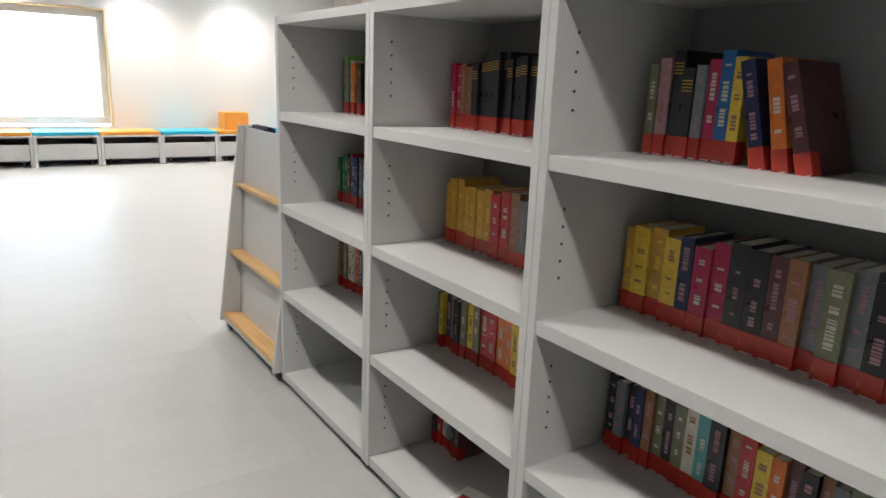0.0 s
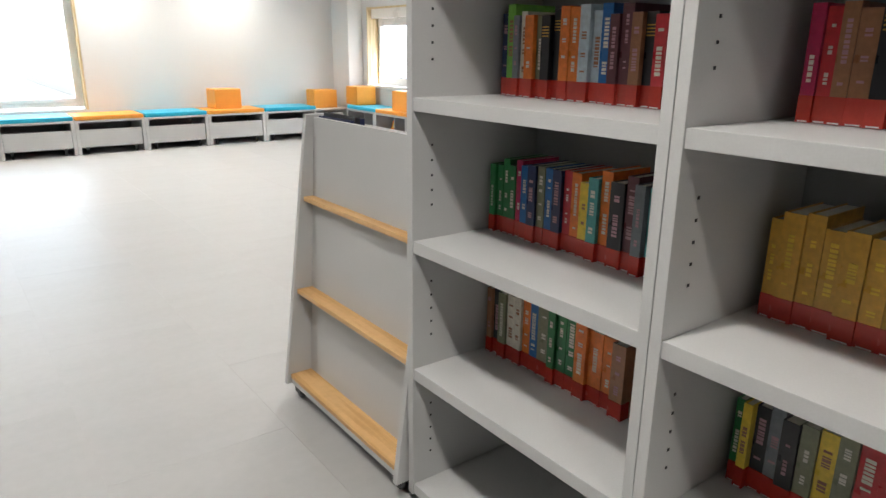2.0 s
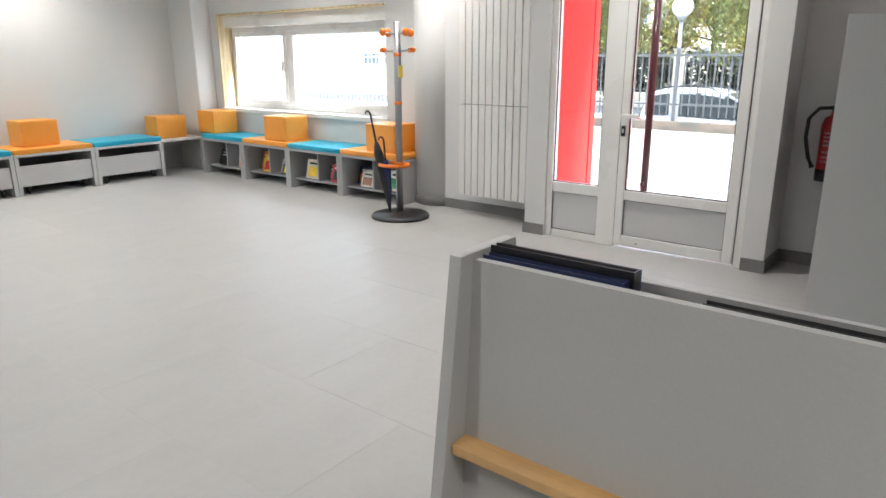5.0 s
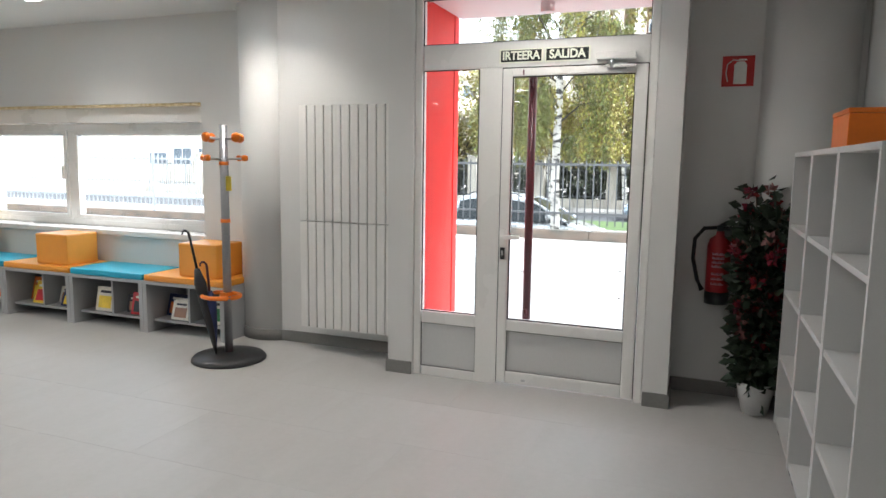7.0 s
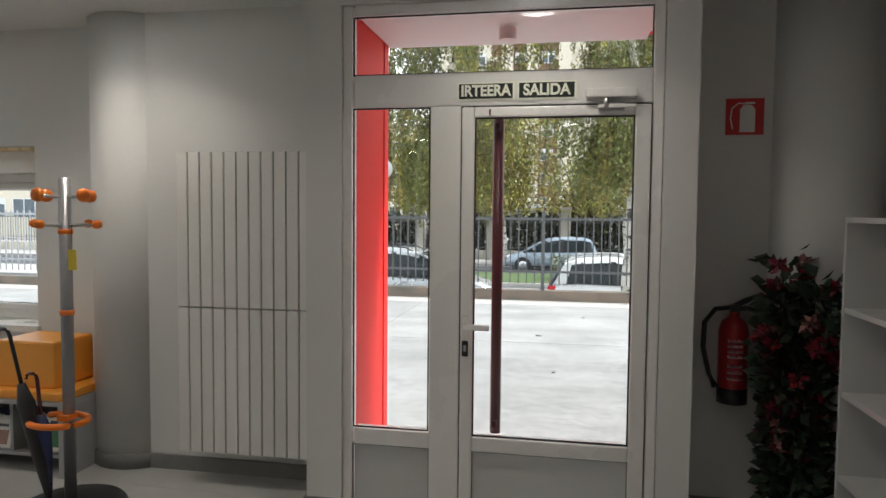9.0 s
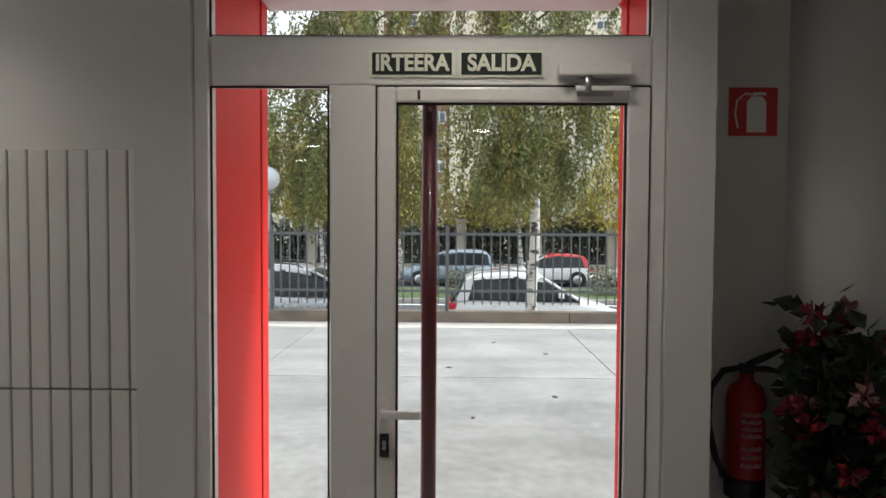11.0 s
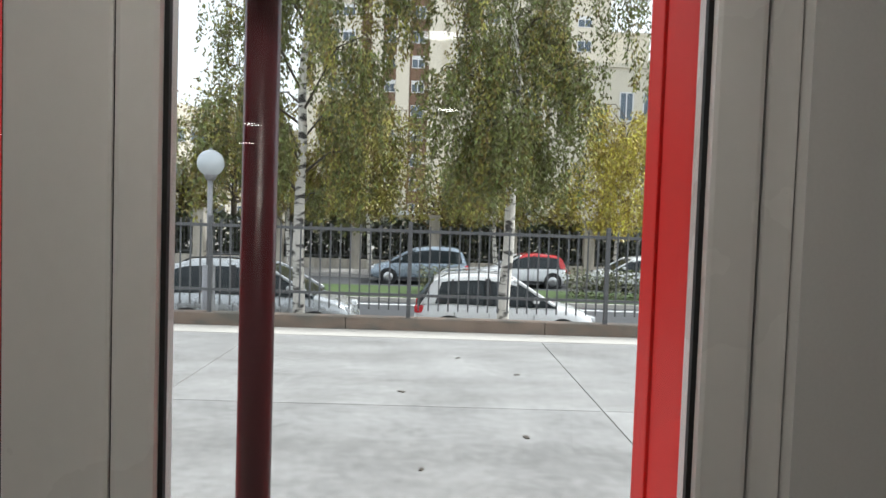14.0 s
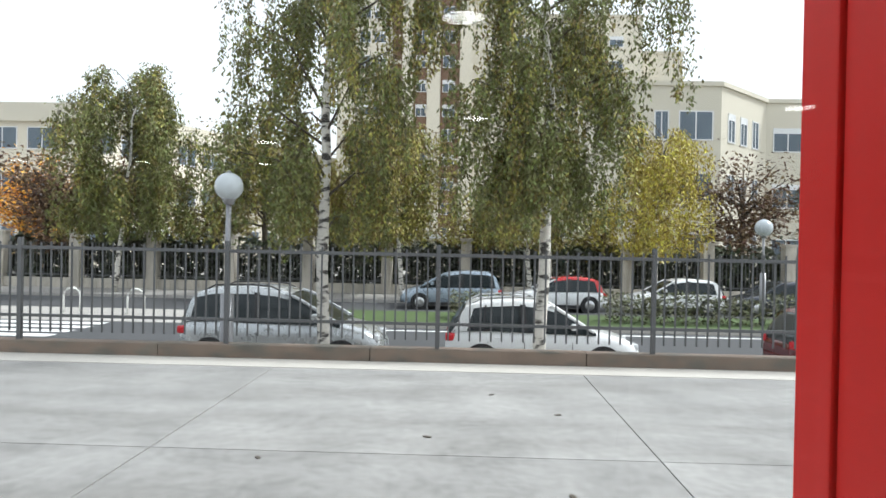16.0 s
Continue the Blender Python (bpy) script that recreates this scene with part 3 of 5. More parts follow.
def shelf_unit(m, w, depth, label, group, back=0.44):
    """An open unit: x goes into the shelf, y along it."""
    u = thing("bookshelf", m, label, "bookshelf", group)
    for y in (0.0, w - 0.024):
        side = part("side_panel", boxes((0, y, 0.03, depth, y + 0.024, 1.56), bevel=0.0015), M_LAM, u)
        bm = bmesh.new()
        for z0 in LEVELS:
            for k in range(5):
                for px in (0.06,):
                    yy = y + 0.0245 if y == 0 else y - 0.0005
                    box(bm, px, yy - 0.0008, z0 + 0.09 + k * 0.04, px + 0.006, yy + 0.0008, z0 + 0.096 + k * 0.04)
        tagged(part("pin_hole_row", bm, M_BLACK, side), kind="stuff")
    for z in LEVELS:
        part("shelf", boxes((0.004, 0.024, z - 0.034, depth - 0.003, w - 0.024, z), bevel=0.0015), M_LAM, u)
    part("top", boxes((0.0, 0.0245, 1.53, depth, w - 0.0245, 1.56), bevel=0.0015), M_LAM, u)
    # the shade behind the books is painted in as a darker back
    part("back_panel", boxes((back, 0.024, 0.04, back + 0.012, w - 0.024, 1.53)), M_LAM_SHADE, u)
    for x in (0.05, depth - 0.05):
        for y in (0.06, w - 0.06):
            castor(u, x, y)
    return u


BAYS = [2.272, 1.487, 0.702, -0.083]
BW = 0.783
for k, y in enumerate(BAYS):
    shelf_unit(pose(SX, y, 0), BW, 0.46, "light grey laminate bookshelf unit on castors holding labelled books", "bookshelves in the aisle")

COL = {"K": (0.02, 0.02, 0.025), "N": (0.02, 0.03, 0.1), "B": (0.02, 0.13, 0.4), "L": (0.5, 0.6, 0.66), "T": (0.1, 0.38, 0.38), "G": (0.03, 0.2, 0.06), "E": (0.2, 0.5, 0.08),
       "O": (0.78, 0.2, 0.03), "Y": (0.85, 0.62, 0.06), "M": (0.68, 0.38, 0.05), "R": (0.55, 0.03, 0.04), "C": (0.45, 0.02, 0.09), "W": (0.72, 0.68, 0.58), "P": (0.45, 0.25, 0.28),
       "D": (0.12, 0.04, 0.05), "V": (0.22, 0.23, 0.14), "S": (0.2, 0.22, 0.24), "H": (0.35, 0.16, 0.08)}
CM = {k: mat("book_cover_" + k.lower(), c, 0.3, var=0.22, scale=14, fine=70, bump=0.02) for k, c in COL.items()}
NAMEOF = {"K": "black", "N": "navy blue", "B": "blue", "L": "pale blue", "T": "teal", "G": "dark green", "E": "lime green", "O": "orange", "Y": "yellow", "M": "mustard yellow", "R": "red",
          "C": "crimson", "W": "cream", "P": "dusty pink", "D": "dark maroon", "V": "olive", "S": "slate grey", "H": "brown"}
M_PAGES = mat("paper_pages", (0.72, 0.68, 0.58), 0.8, var=0.1, scale=30, fine=200)
M_TAG = mat("red_label_tape", (0.5, 0.045, 0.03), 0.25, var=0.12, scale=20)
rng = random.Random(5)


lev_now = 0


def book(m, code, th, h, d, tag=True, bars=True):
    """A hardback: x into the shelf from the spine, y thickness, z height."""
    b = thing("book", m, NAMEOF[code] + " book with a red label band on its spine" if tag else NAMEOF[code] + " book without a label", "book", "library books")
    c = 0.0025
    part("cover", boxes((0, 0, 0, d, c, h), (0, th - c, 0, d, th, h), (0, c, 0, c, th - c, h)), CM[code], b)
    part("page_block", boxes((c, c, 0.003, d - 0.003, th - c, h - 0.003)), M_PAGES, b)
    if tag:
        part("label_band", boxes((-0.0012, -0.0008, 0.0, 0.03, th + 0.0008, 0.046)), M_TAG, b, "red tape band")
        part("call_number", boxes((-0.0017, th * 0.15, 0.001, -0.0011, th * 0.85, 0.0035)), M_WHITE, b)
    if code == "K" and lev_now == 3:
        lines = [(-0.0008, 0.003, h - 0.028 - 0.007 * q, -0.0003, th - 0.003, h - 0.0255 - 0.007 * q) for q in range(4)]
        tagged(part("gilt_lines", boxes(*lines), CM["M"], b), kind="stuff")
    elif bars and th > 0.013:
        inkc = (CM["P"] if code in "KNDHS" else CM["W"]) if code in "KNBGRCDHSVTO" else CM["Y"] if code == "M" else CM["H"]
        bm = bmesh.new()
        z = 0.06 + rng.random() * 0.02
        wdt = th * rng.uniform(0.25, 0.5)
        while z < h - 0.03:
            seg = rng.uniform(0.003, 0.008)
            if rng.random() < 0.9:
                box(bm, -0.0008, th / 2 - wdt / 2, z, -0.0003, th / 2 + wdt / 2, z + seg)
            z += seg + (rng.uniform(0.0015, 0.003) if rng.random() < 0.8 else 0.03)
        if len(bm.verts):
            tagged(part("spine_title", bm, inkc, b), kind="stuff")
        else:
            bm.free()
    return b


# codes in order along each shelf, a digit sets how thick the next ones are
ROWS_OF_BOOKS = [
    (0, 3, 0.115, "N2E1S1W2O2VK2KO2OL2LB2DDH2KR"), (0, 2, 0.1, "GGGGC2BNVBNR2O2Y2T3OK2DSTKS"), (0, 1, 0.1, "H2KV2WWO2B4V2G3GGO3OOH"),
    (1, 3, 0.13, "C2RHHK2KKKKKKKKKKKKKKK"), (1, 2, 0.11, "M3MMMMMMRRHSKOMKSD"), (1, 1, 0.1, "G1Y2KSKV3YVR3ROOYMMDKS"), (1, 0, 0.1, "KR1WSTKD"),
    (2, 3, 0.12, "V2PK2KSC2BY"), (2, 2, 0.1, "M3YMYNC3CKKDHSVSKDHSO2KRDKH"), (2, 1, 0.1, "K2SKNHVK2VWT3KHR2YODKHSV"),
    (3, 2, 0.1, "K2DHSNRKM2OHK"), (3, 3, 0.1, "R2KOBHYSKDN"), (3, 1, 0.1, "S2KHVNWKRDT"),
]
for bay, lev, start, codes in ROWS_OF_BOOKS:
    y = BAYS[bay] + BW - 0.035 - (start - 0.09)
    z = LEVELS[lev] + 0.001
    th = 0.022
    hb = 0.2
    lev_now = lev
    big = codes
    for ch in big:
        if ch.isdigit():
            th = 0.012 + 0.0085 * int(ch)
            hb = 0.195 + 0.025 * rng.random()
            continue
        t2 = th * rng.uniform(0.85, 1.15)
        if y - t2 < BAYS[bay] + 0.03:
            break
        hh = hb + rng.uniform(-0.012, 0.012)
        dd = rng.uniform(0.13, 0.15)
        book(pose(SX + 0.255 + rng.uniform(-0.006, 0.012), y - t2, z), ch, t2, hh, dd, True)
        y -= t2 + 0.0012
# leaning books and a magazine lying flat
for k, (ch, a) in enumerate((("N", 14), ("O", 12), ("D", 17))):
    book(Matrix.Translation((SX + 0.245, BAYS[2] + 0.415 - k * 0.047, LEVELS[3] + 0.001)) @ Matrix.Rotation(radians(-a), 4, "X"), ch, 0.03, 0.215, 0.15)
mag = thing("magazine", pose(SX + 0.06, BAYS[1] + 0.1, LEVELS[0] + 0.001, 0, 0, 14), "red and white magazine lying flat on the bottom shelf", "magazine")
part("cover", boxes((0, 0, 0, 0.21, 0.29, 0.008), bevel=0.002), M_WHITE, mag)
part("red_field", boxes((0.0, 0.0, 0.0085, 0.05, 0.29, 0.0095)), M_TAG, mag)
part("picture", boxes((0.07, 0.03, 0.0085, 0.2, 0.17, 0.0095)), CM["S"], mag)
part("picture", boxes((0.09, 0.19, 0.0085, 0.16, 0.27, 0.0095)), CM["R"], mag)

# ---- display stand with plywood ledges ----
DY0, DY1 = 3.066, 3.872
stand = thing("display_stand", pose(0, 0, 0), "grey wedge-shaped display stand on castors with plywood ledges", "display stand")
BX0, BX1, TX0, TX1, DZ = 1.274, 1.72, 1.408, 1.556, 1.085
for y in (DY0, DY1 - 0.022):
    bm = bmesh.new()
    prism(bm, [(BX0, 0.055), (BX1, 0.055), (TX1, DZ), (TX0, DZ)], "y", y, y + 0.022, 0.0015)
    part("end_panel", bm, M_LAM, stand)


def face_x(z, inset=0.0):
    return BX0 + (TX0 - BX0) * (z - 0.055) / (DZ - 0.055) + inset


bm = bmesh.new()
prism(bm, [(face_x(0.075, 0.1), 0.075), (face_x(0.075, 0.115), 0.075), (face_x(1.075, 0.045), 1.075), (face_x(1.075, 0.03), 1.075)], "y", DY0 + 0.022, DY1 - 0.022)
part("front_board", bm, M_LAM, stand)
bm = bmesh.new()
prism(bm, [(1.69, 0.075), (1.702, 0.075), (1.545, 1.06), (1.533, 1.06)], "y", DY0 + 0.022, DY1 - 0.022)
part("back_board", bm, M_LAM, stand)
part("base", boxes((BX0 + 0.02, DY0 + 0.022, 0.055, BX1 - 0.02, DY1 - 0.022, 0.075)), M_LAM, stand)
part("tray", boxes((1.44, DY0 + 0.022, 0.835, 1.56, DY1 - 0.022, 0.85)), M_LAM, stand)
for z in (0.095, 0.438, 0.79):
    part("ledge", boxes((face_x(z, 0.012), DY0 + 0.0225, z - 0.018, face_x(z, 0.105), DY1 - 0.0225, z), bevel=0.003), M_WOOD, stand, "beech plywood ledge")
for x in (BX0 + 0.05, BX1 - 0.05):
    for y in (DY0 + 0.05, DY1 - 0.05):
        castor(stand, x, y)
for k, (ch, y0, ln, hh) in enumerate((("N", 3.62, 0.225, 0.228), ("K", 3.615, 0.23, 0.239), ("N", 3.62, 0.225, 0.233), ("M", 3.12, 0.4, 0.208), ("T", 3.1, 0.38, 0.204), ("K", 3.11, 0.42, 0.209))):
    x = 1.4555 + 0.0205 * (k % 3)
    b = thing("album", pose(x, y0, 0.851), NAMEOF[ch] + " large album standing in the display tray", "book", "albums in the display stand")
    part("front_board", boxes((0, 0, 0, 0.002, ln, hh)), CM[ch], b)
    part("back_board", boxes((0.016, 0, 0, 0.018, ln, hh)), CM[ch], b)
    part("spine", boxes((0.002, 0, 0, 0.016, 0.002, hh)), CM[ch], b)
    part("page_block", boxes((0.002, 0.002, 0.002, 0.016, ln - 0.004, hh - 0.006)), M_PAGES, b)

# ---- bench under the end window ----
BY = 10.947


def low_bench(x, w):
    b = thing("bench", pose(x, BY, 0), "light grey laminate bench on castors with a drop front", "bench", "benches along the end wall")
    d = FY - 0.03 - BY
    for xx in (0.0, w - 0.04):
        part("leg_panel", boxes((xx, 0, 0.0, xx + 0.04, d, 0.395), bevel=0.002), M_LAM, b)
    part("top", boxes((0.0, 0, 0.396, w, d, 0.42), bevel=0.002), M_LAM, b)
    dr = part("drawer", boxes((0.045, 0.02, 0.09, w - 0.045, 0.04, 0.305), (0.05, 0.04, 0.09, w - 0.05, d - 0.1, 0.105), bevel=0.002), M_LAM, b, "pull-out front panel")
    # darker back: the shade under the seat is put into its colour
    part("inner_back", boxes((0.04, d - 0.02, 0.03, w - 0.04, d, 0.395)), M_LAM_SHADE, b)
    for xx in (0.12, w - 0.12):
        bm = bmesh.new()
        tube(bm, [(xx - 0.012, 0.08, 0.03), (xx + 0.012, 0.08, 0.03)], 0.03, 12)
        box(bm, xx - 0.02, 0.06, 0.055, xx + 0.02, 0.1, 0.09)
        part("castor", bm, M_BLACK, dr)


def cushion(m, w, d, material, label):
    c = thing("seat_cushion", m, label, "cushion", "bench cushions")
    part("pad", boxes((0.006, 0.004, 0, w - 0.006, d - 0.01, 0.052), bevel=0.012), material, c)
    part("seam", boxes((0.014, 0.001, 0.024, w - 0.014, 0.006, 0.028)), material, c)


def foam_cube(m, label="orange leatherette cube seat resting on the bench"):
    c = thing("cube_seat", m, label, "pouffe", "orange cube seats")
    part("body", boxes((-0.19, -0.16, 0, 0.19, 0.16, 0.27), bevel=0.014), M_ORANGE, c)
    part("seam", boxes((-0.191, -0.161, 0.252, 0.191, 0.161, 0.2555), bevel=0.001), M_ORANGE, c)


LX0 = 0.885
names = {0: (M_ORANGE, "orange leatherette bench cushion"), 1: (M_BLUE, "turquoise leatherette bench cushion")}
for k in range(-4, 5):
    x = LX0 + 0.815 * k
    low_bench(x, 0.811)
    mt, lb = names[(k + 1) % 2]
    cushion(pose(x, BY + 0.005, 0.421), 0.811, 0.58, mt, lb)
corner = thing("corner_table", pose(LX0 + 0.815 * 5, BY + 0.03, 0), "grey laminate corner table between the two benches", "table")
part("top", boxes((0.003, 0, 0.396, 0.6, 0.6, 0.42), bevel=0.002), M_LAM, corner)
part("support", boxes((0.02, 0.56, 0.0, 0.6, 0.58, 0.395)), M_LAM, corner)
part("support", boxes((0.575, 0.1, 0.0, 0.595, 0.55, 0.395)), M_LAM, corner)
foam_cube(pose(3.68, 11.28, 0.474, 0, 0, 3))
foam_cube(pose(5.22, 11.3, 0.421, 0, 0, -4))

# ---- shelf bench under the window ----
SBX = 5.373
SBY = [7.53 + 0.817 * k for k in range(4)]
fill = random.Random(11)


def picture_book(x, y, z, w, h, code, inner, tilt):
    """A thin picture book that leans back and shows its front cover."""
    m = Matrix.Translation((x, y, z + 0.004)) @ Matrix.Rotation(radians(tilt), 4, "Y")
    b = thing("picture_book", m, NAMEOF[code] + " picture book leaning with its cover forwards", "book", "picture books under the window")
    part("front_cover", boxes((0, 0, 0, 0.002, w, h)), CM[code], b)
    part("page_block", boxes((0.002, 0.002, 0.002, 0.01, w - 0.003, h - 0.002)), M_PAGES, b)
    part("back_cover", boxes((0.01, 0, 0, 0.012, w, h)), CM[code], b)
    part("cover_picture", boxes((-0.0008, w * 0.14, h * 0.12, -0.0002, w * 0.86, h * 0.62)), CM[inner], b)
    part("cover_title", boxes((-0.0008, w * 0.2, h * 0.74, -0.0002, w * 0.8, h * 0.84)), CM["W" if code != "W" else "K"], b)


for k, y in enumerate(SBY):
    w = 0.814
    b = thing("shelf_bench", pose(SBX, y, 0), "grey open shelf bench with two compartments of picture books", "bench", "benches under the window")
    d = WX - 0.015 - SBX
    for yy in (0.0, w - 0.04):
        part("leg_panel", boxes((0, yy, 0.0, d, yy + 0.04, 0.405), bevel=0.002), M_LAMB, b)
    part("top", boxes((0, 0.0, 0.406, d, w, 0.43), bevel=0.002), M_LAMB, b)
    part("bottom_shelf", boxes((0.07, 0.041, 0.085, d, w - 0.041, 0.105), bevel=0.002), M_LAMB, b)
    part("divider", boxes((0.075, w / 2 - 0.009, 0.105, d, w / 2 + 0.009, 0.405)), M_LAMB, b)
    # the dimness of the compartments is painted in as a darker back
    part("back_panel", boxes((d - 0.012, 0.041, 0.105, d, w - 0.041, 0.405)), M_LAM_SHADE, b)
    mt, lb = names[k % 2]
    cushion(Matrix.Translation((SBX + 0.005, y + w, 0.431)) @ Matrix.Rotation(radians(-90), 4, "Z"), w, d - 0.005, mt, lb)
    for c0 in (y + 0.055, y + w / 2 + 0.02):
        yy = c0 + fill.uniform(0.0, 0.05)
        for q in range(fill.randint(1, 3)):
            picture_book(SBX + 0.1 + 0.05 * q, yy, 0.106, fill.uniform(0.13, 0.2), fill.uniform(0.15, 0.22), fill.choice("WRYOVHSWGKN"), fill.choice("WYORGKH"), fill.uniform(8, 26))
            yy += fill.uniform(0.05, 0.1)
for cy in (9.43, 7.83, 10.66):
    foam_cube(pose(5.6, cy, 0.484, 0, 0, 90) if cy != 10.66 else pose(5.62, 10.78, 0.484, 0, 0, 86))

# ---- coat stand ----
CX, CY = 5.05, 7.23
coat = thing("coat_stand", pose(CX, CY, 0), "grey steel coat stand with orange knobs and umbrella ring", "coat stand")
bm = bmesh.new()
lathe(bm, [(0.26, 0.0), (0.26, 0.012), (0.245, 0.03), (0.12, 0.05), (0.05, 0.055)], 40)
part("base", bm, M_BLACK, coat, "round black base")
bm = bmesh.new()
tube(bm, [(0, 0, 0.05), (0, 0, 1.66)], 0.029, 18)
part("pole", bm, M_ALU, coat)
for z, ln, ang0, big in ((1.565, 0.14, 75, 0.034), (1.425, 0.19, 85, 0.022)):
    for q in range(4):
        a = radians(ang0 + 90 * q)
        if q % 2 and z < 1.5:
            ln2 = ln * 0.8
        else:
            ln2 = ln
        dx, dy = math.cos(a), math.sin(a)
        bm = bmesh.new()
        tube(bm, [(dx * 0.02, dy * 0.02, z), (dx * ln2, dy * ln2, z + 0.008)], 0.0075, 8)
        arm = part("arm", bm, M_STEEL, coat)
        bm = bmesh.new()
        e0 = Vector((dx * (ln2 - 0.02), dy * (ln2 - 0.02), z + 0.008))
        e1 = Vector((dx * (ln2 + 0.02), dy * (ln2 + 0.02), z + 0.01))
        tube(bm, [e0, e0.lerp(e1, 0.2), e0.lerp(e1, 0.5), e0.lerp(e1, 0.85), e1], [big * 0.5, big * 0.95, big, big * 0.85, big * 0.4], 16)
        part("knob", bm, M_OPLA, arm, "orange plastic knob")
for z in (1.385, 0.985):
    bm = bmesh.new()
    tube(bm, [(0, 0, z), (0, 0, z + 0.025)], 0.034, 18)
    part("collar", bm, M_OPLA, coat)
bm = bmesh.new()
n = 28
pts = [(0.03 + 0.11 * math.cos(2 * math.pi * k / n) - 0.1, 0.14 * math.sin(2 * math.pi * k / n) + 0.0, 0.475) for k in range(n + 1)]
tube(bm, pts, 0.016, 8, False)
box(bm, -0.05, -0.03, 0.462, 0.03, 0.03, 0.49)
part("umbrella_ring", bm, M_OPLA, coat, "orange umbrella ring")
tag = thing("hanging_tag", pose(CX - 0.03, CY - 0.06, 1.26), "small yellow tag hanging from the coat stand", "tag")
part("card", boxes((-0.003, -0.022, -0.05, 0.003, 0.022, 0.05), bevel=0.002), M_YELL, tag)
part("cord", boxes((-0.001, -0.001, 0.05, 0.001, 0.001, 0.17)), M_BLACK, tag)


def umbrella(p0, p1, colour, hcol, label):
    u = thing("umbrella", pose(*p0), label, "umbrella", "umbrellas in the coat stand")
    v = Vector(p1) - Vector(p0)
    bm = bmesh.new()
    tube(bm, [v * 0.0, v * 0.08, v * 0.3, v * 0.6, v * 0.72], [0.006, 0.015, 0.03, 0.042, 0.018], 12)
    part("canopy", bm, colour, u, "folded dark cloth")
    bm = bmesh.new()
    s = v.normalized()
    side = Vector((0, 1, 0))
    pts = [v * 0.7, v * 0.9, v] + [v + s * 0.03 * math.sin(a) + side * 0.03 * (1 - math.cos(a)) for a in (0.6, 1.2, 1.9, 2.5, 3.1)]
    tube(bm, pts, 0.009, 8)
    part("handle", bm, hcol, u)


umbrella((CX - 0.1, CY + 0.03, 0.056), (CX - 0.14, CY + 0.2, 0.9), M_BLACK, M_BLACK, "folded black umbrella with a curved handle")
umbrella((CX - 0.07, CY + 0.06, 0.056), (CX - 0.1, CY + 0.09, 0.68), CM["N"], M_MAROON, "folded navy umbrella with a maroon handle")

# ---- extinguisher corner ----
ext = thing("fire_extinguisher", pose(5.55, 4.0, 0.6), "dark red fire extinguisher with black hose on the wall", "fire extinguisher")
bm = bmesh.new()
lathe(bm, [(0.06, 0.0), (0.068, 0.01), (0.068, 0.35), (0.055, 0.395), (0.025, 0.415), (0.022, 0.44)], 28)
part("cylinder", bm, M_EXT, ext)
bm = bmesh.new()
lathe(bm, [(0.0695, 0.0), (0.0695, 0.075)], 28)
part("foot_ring", bm, M_BLACK, ext)
bm = bmesh.new()
box(bm, -0.02, -0.02, 0.44, 0.02, 0.02, 0.475, 0.004)
tube(bm, [(0, 0.0, 0.47), (-0.02, -0.05, 0.5), (-0.025, -0.11, 0.53)], [0.012, 0.014, 0.008], 8)
tube(bm, [(0, 0.0, 0.455), (-0.02, -0.06, 0.46), (-0.03, -0.12, 0.45)], [0.01, 0.012, 0.007], 8)
part("valve", bm, M_BLACK, ext, "black valve and lever")
bm = bmesh.new()
tube(bm, [(0, 0.02, 0.46), (-0.02, 0.09, 0.455), (-0.03, 0.14, 0.39), (-0.03, 0.145, 0.27), (-0.03, 0.115, 0.14), (-0.03, 0.085, 0.08)], [0.011, 0.012, 0.012, 0.012, 0.012, 0.017], 10)
part("hose", bm, M_BLACK, ext)
bm = bmesh.new()
for k, z in enumerate((0.12, 0.15, 0.18, 0.225, 0.25, 0.275, 0.3)):
    for a0 in range(-4, 4):
        a = math.pi + a0 * 0.13
        wdt = 0.014 if (k + a0) % 3 else 0.009
        tube(bm, [(0.0685 * math.cos(a), 0.0685 * math.sin(a), z), (0.0685 * math.cos(a), 0.0685 * math.sin(a), z + wdt)], 0.0045, 5)
tagged(part("print", bm, CM["P"], ext, "faded white printed lines"), kind="stuff")
part("bracket", boxes((0.05, -0.03, 0.3, 0.1, 0.03, 0.36)), M_BLACK, ext)
fs = thing("extinguisher_sign", pose(RX - 0.002, 3.96, 1.985), "red square sign with a white extinguisher symbol", "sign")
part("plate", boxes((-0.003, -0.088, -0.088, 0, 0.088, 0.088)), M_SIGNR, fs)
bm = bmesh.new()
prism(bm, [(0.035, -0.075), (-0.035, -0.075), (-0.035, 0.035), (-0.02, 0.055), (0.02, 0.055), (0.035, 0.035)], "x", -0.0045, -0.0035)
bmesh.ops.translate(bm, verts=bm.verts, vec=(0, -0.012, 0))
tube(bm, [(-0.004, -0.012, 0.06), (-0.004, 0.03, 0.066), (-0.004, 0.06, 0.04), (-0.004, 0.066, -0.01), (-0.004, 0.055, -0.06)], 0.0035, 6)
box(bm, -0.0045, -0.045, 0.06, -0.0035, 0.0, 0.07)
part("symbol", bm, M_WHITE, fs, "white extinguisher symbol")

# ---- artificial flowering plant ----
plant = thing("potted_plant", pose(5.39, 3.76, 0), "tall dark-leaved artificial rose in a white pot", "plant")
bm = bmesh.new()
lathe(bm, [(0.07, 0.0), (0.105, 0.17), (0.112, 0.19), (0.1, 0.19), (0.095, 0.16)], 24)
part("pot", bm, M_POT, plant, "white ceramic pot")
pr = random.Random(3)
lv, lf, fv, ff, kv, kf = [], [], [], [], [], []


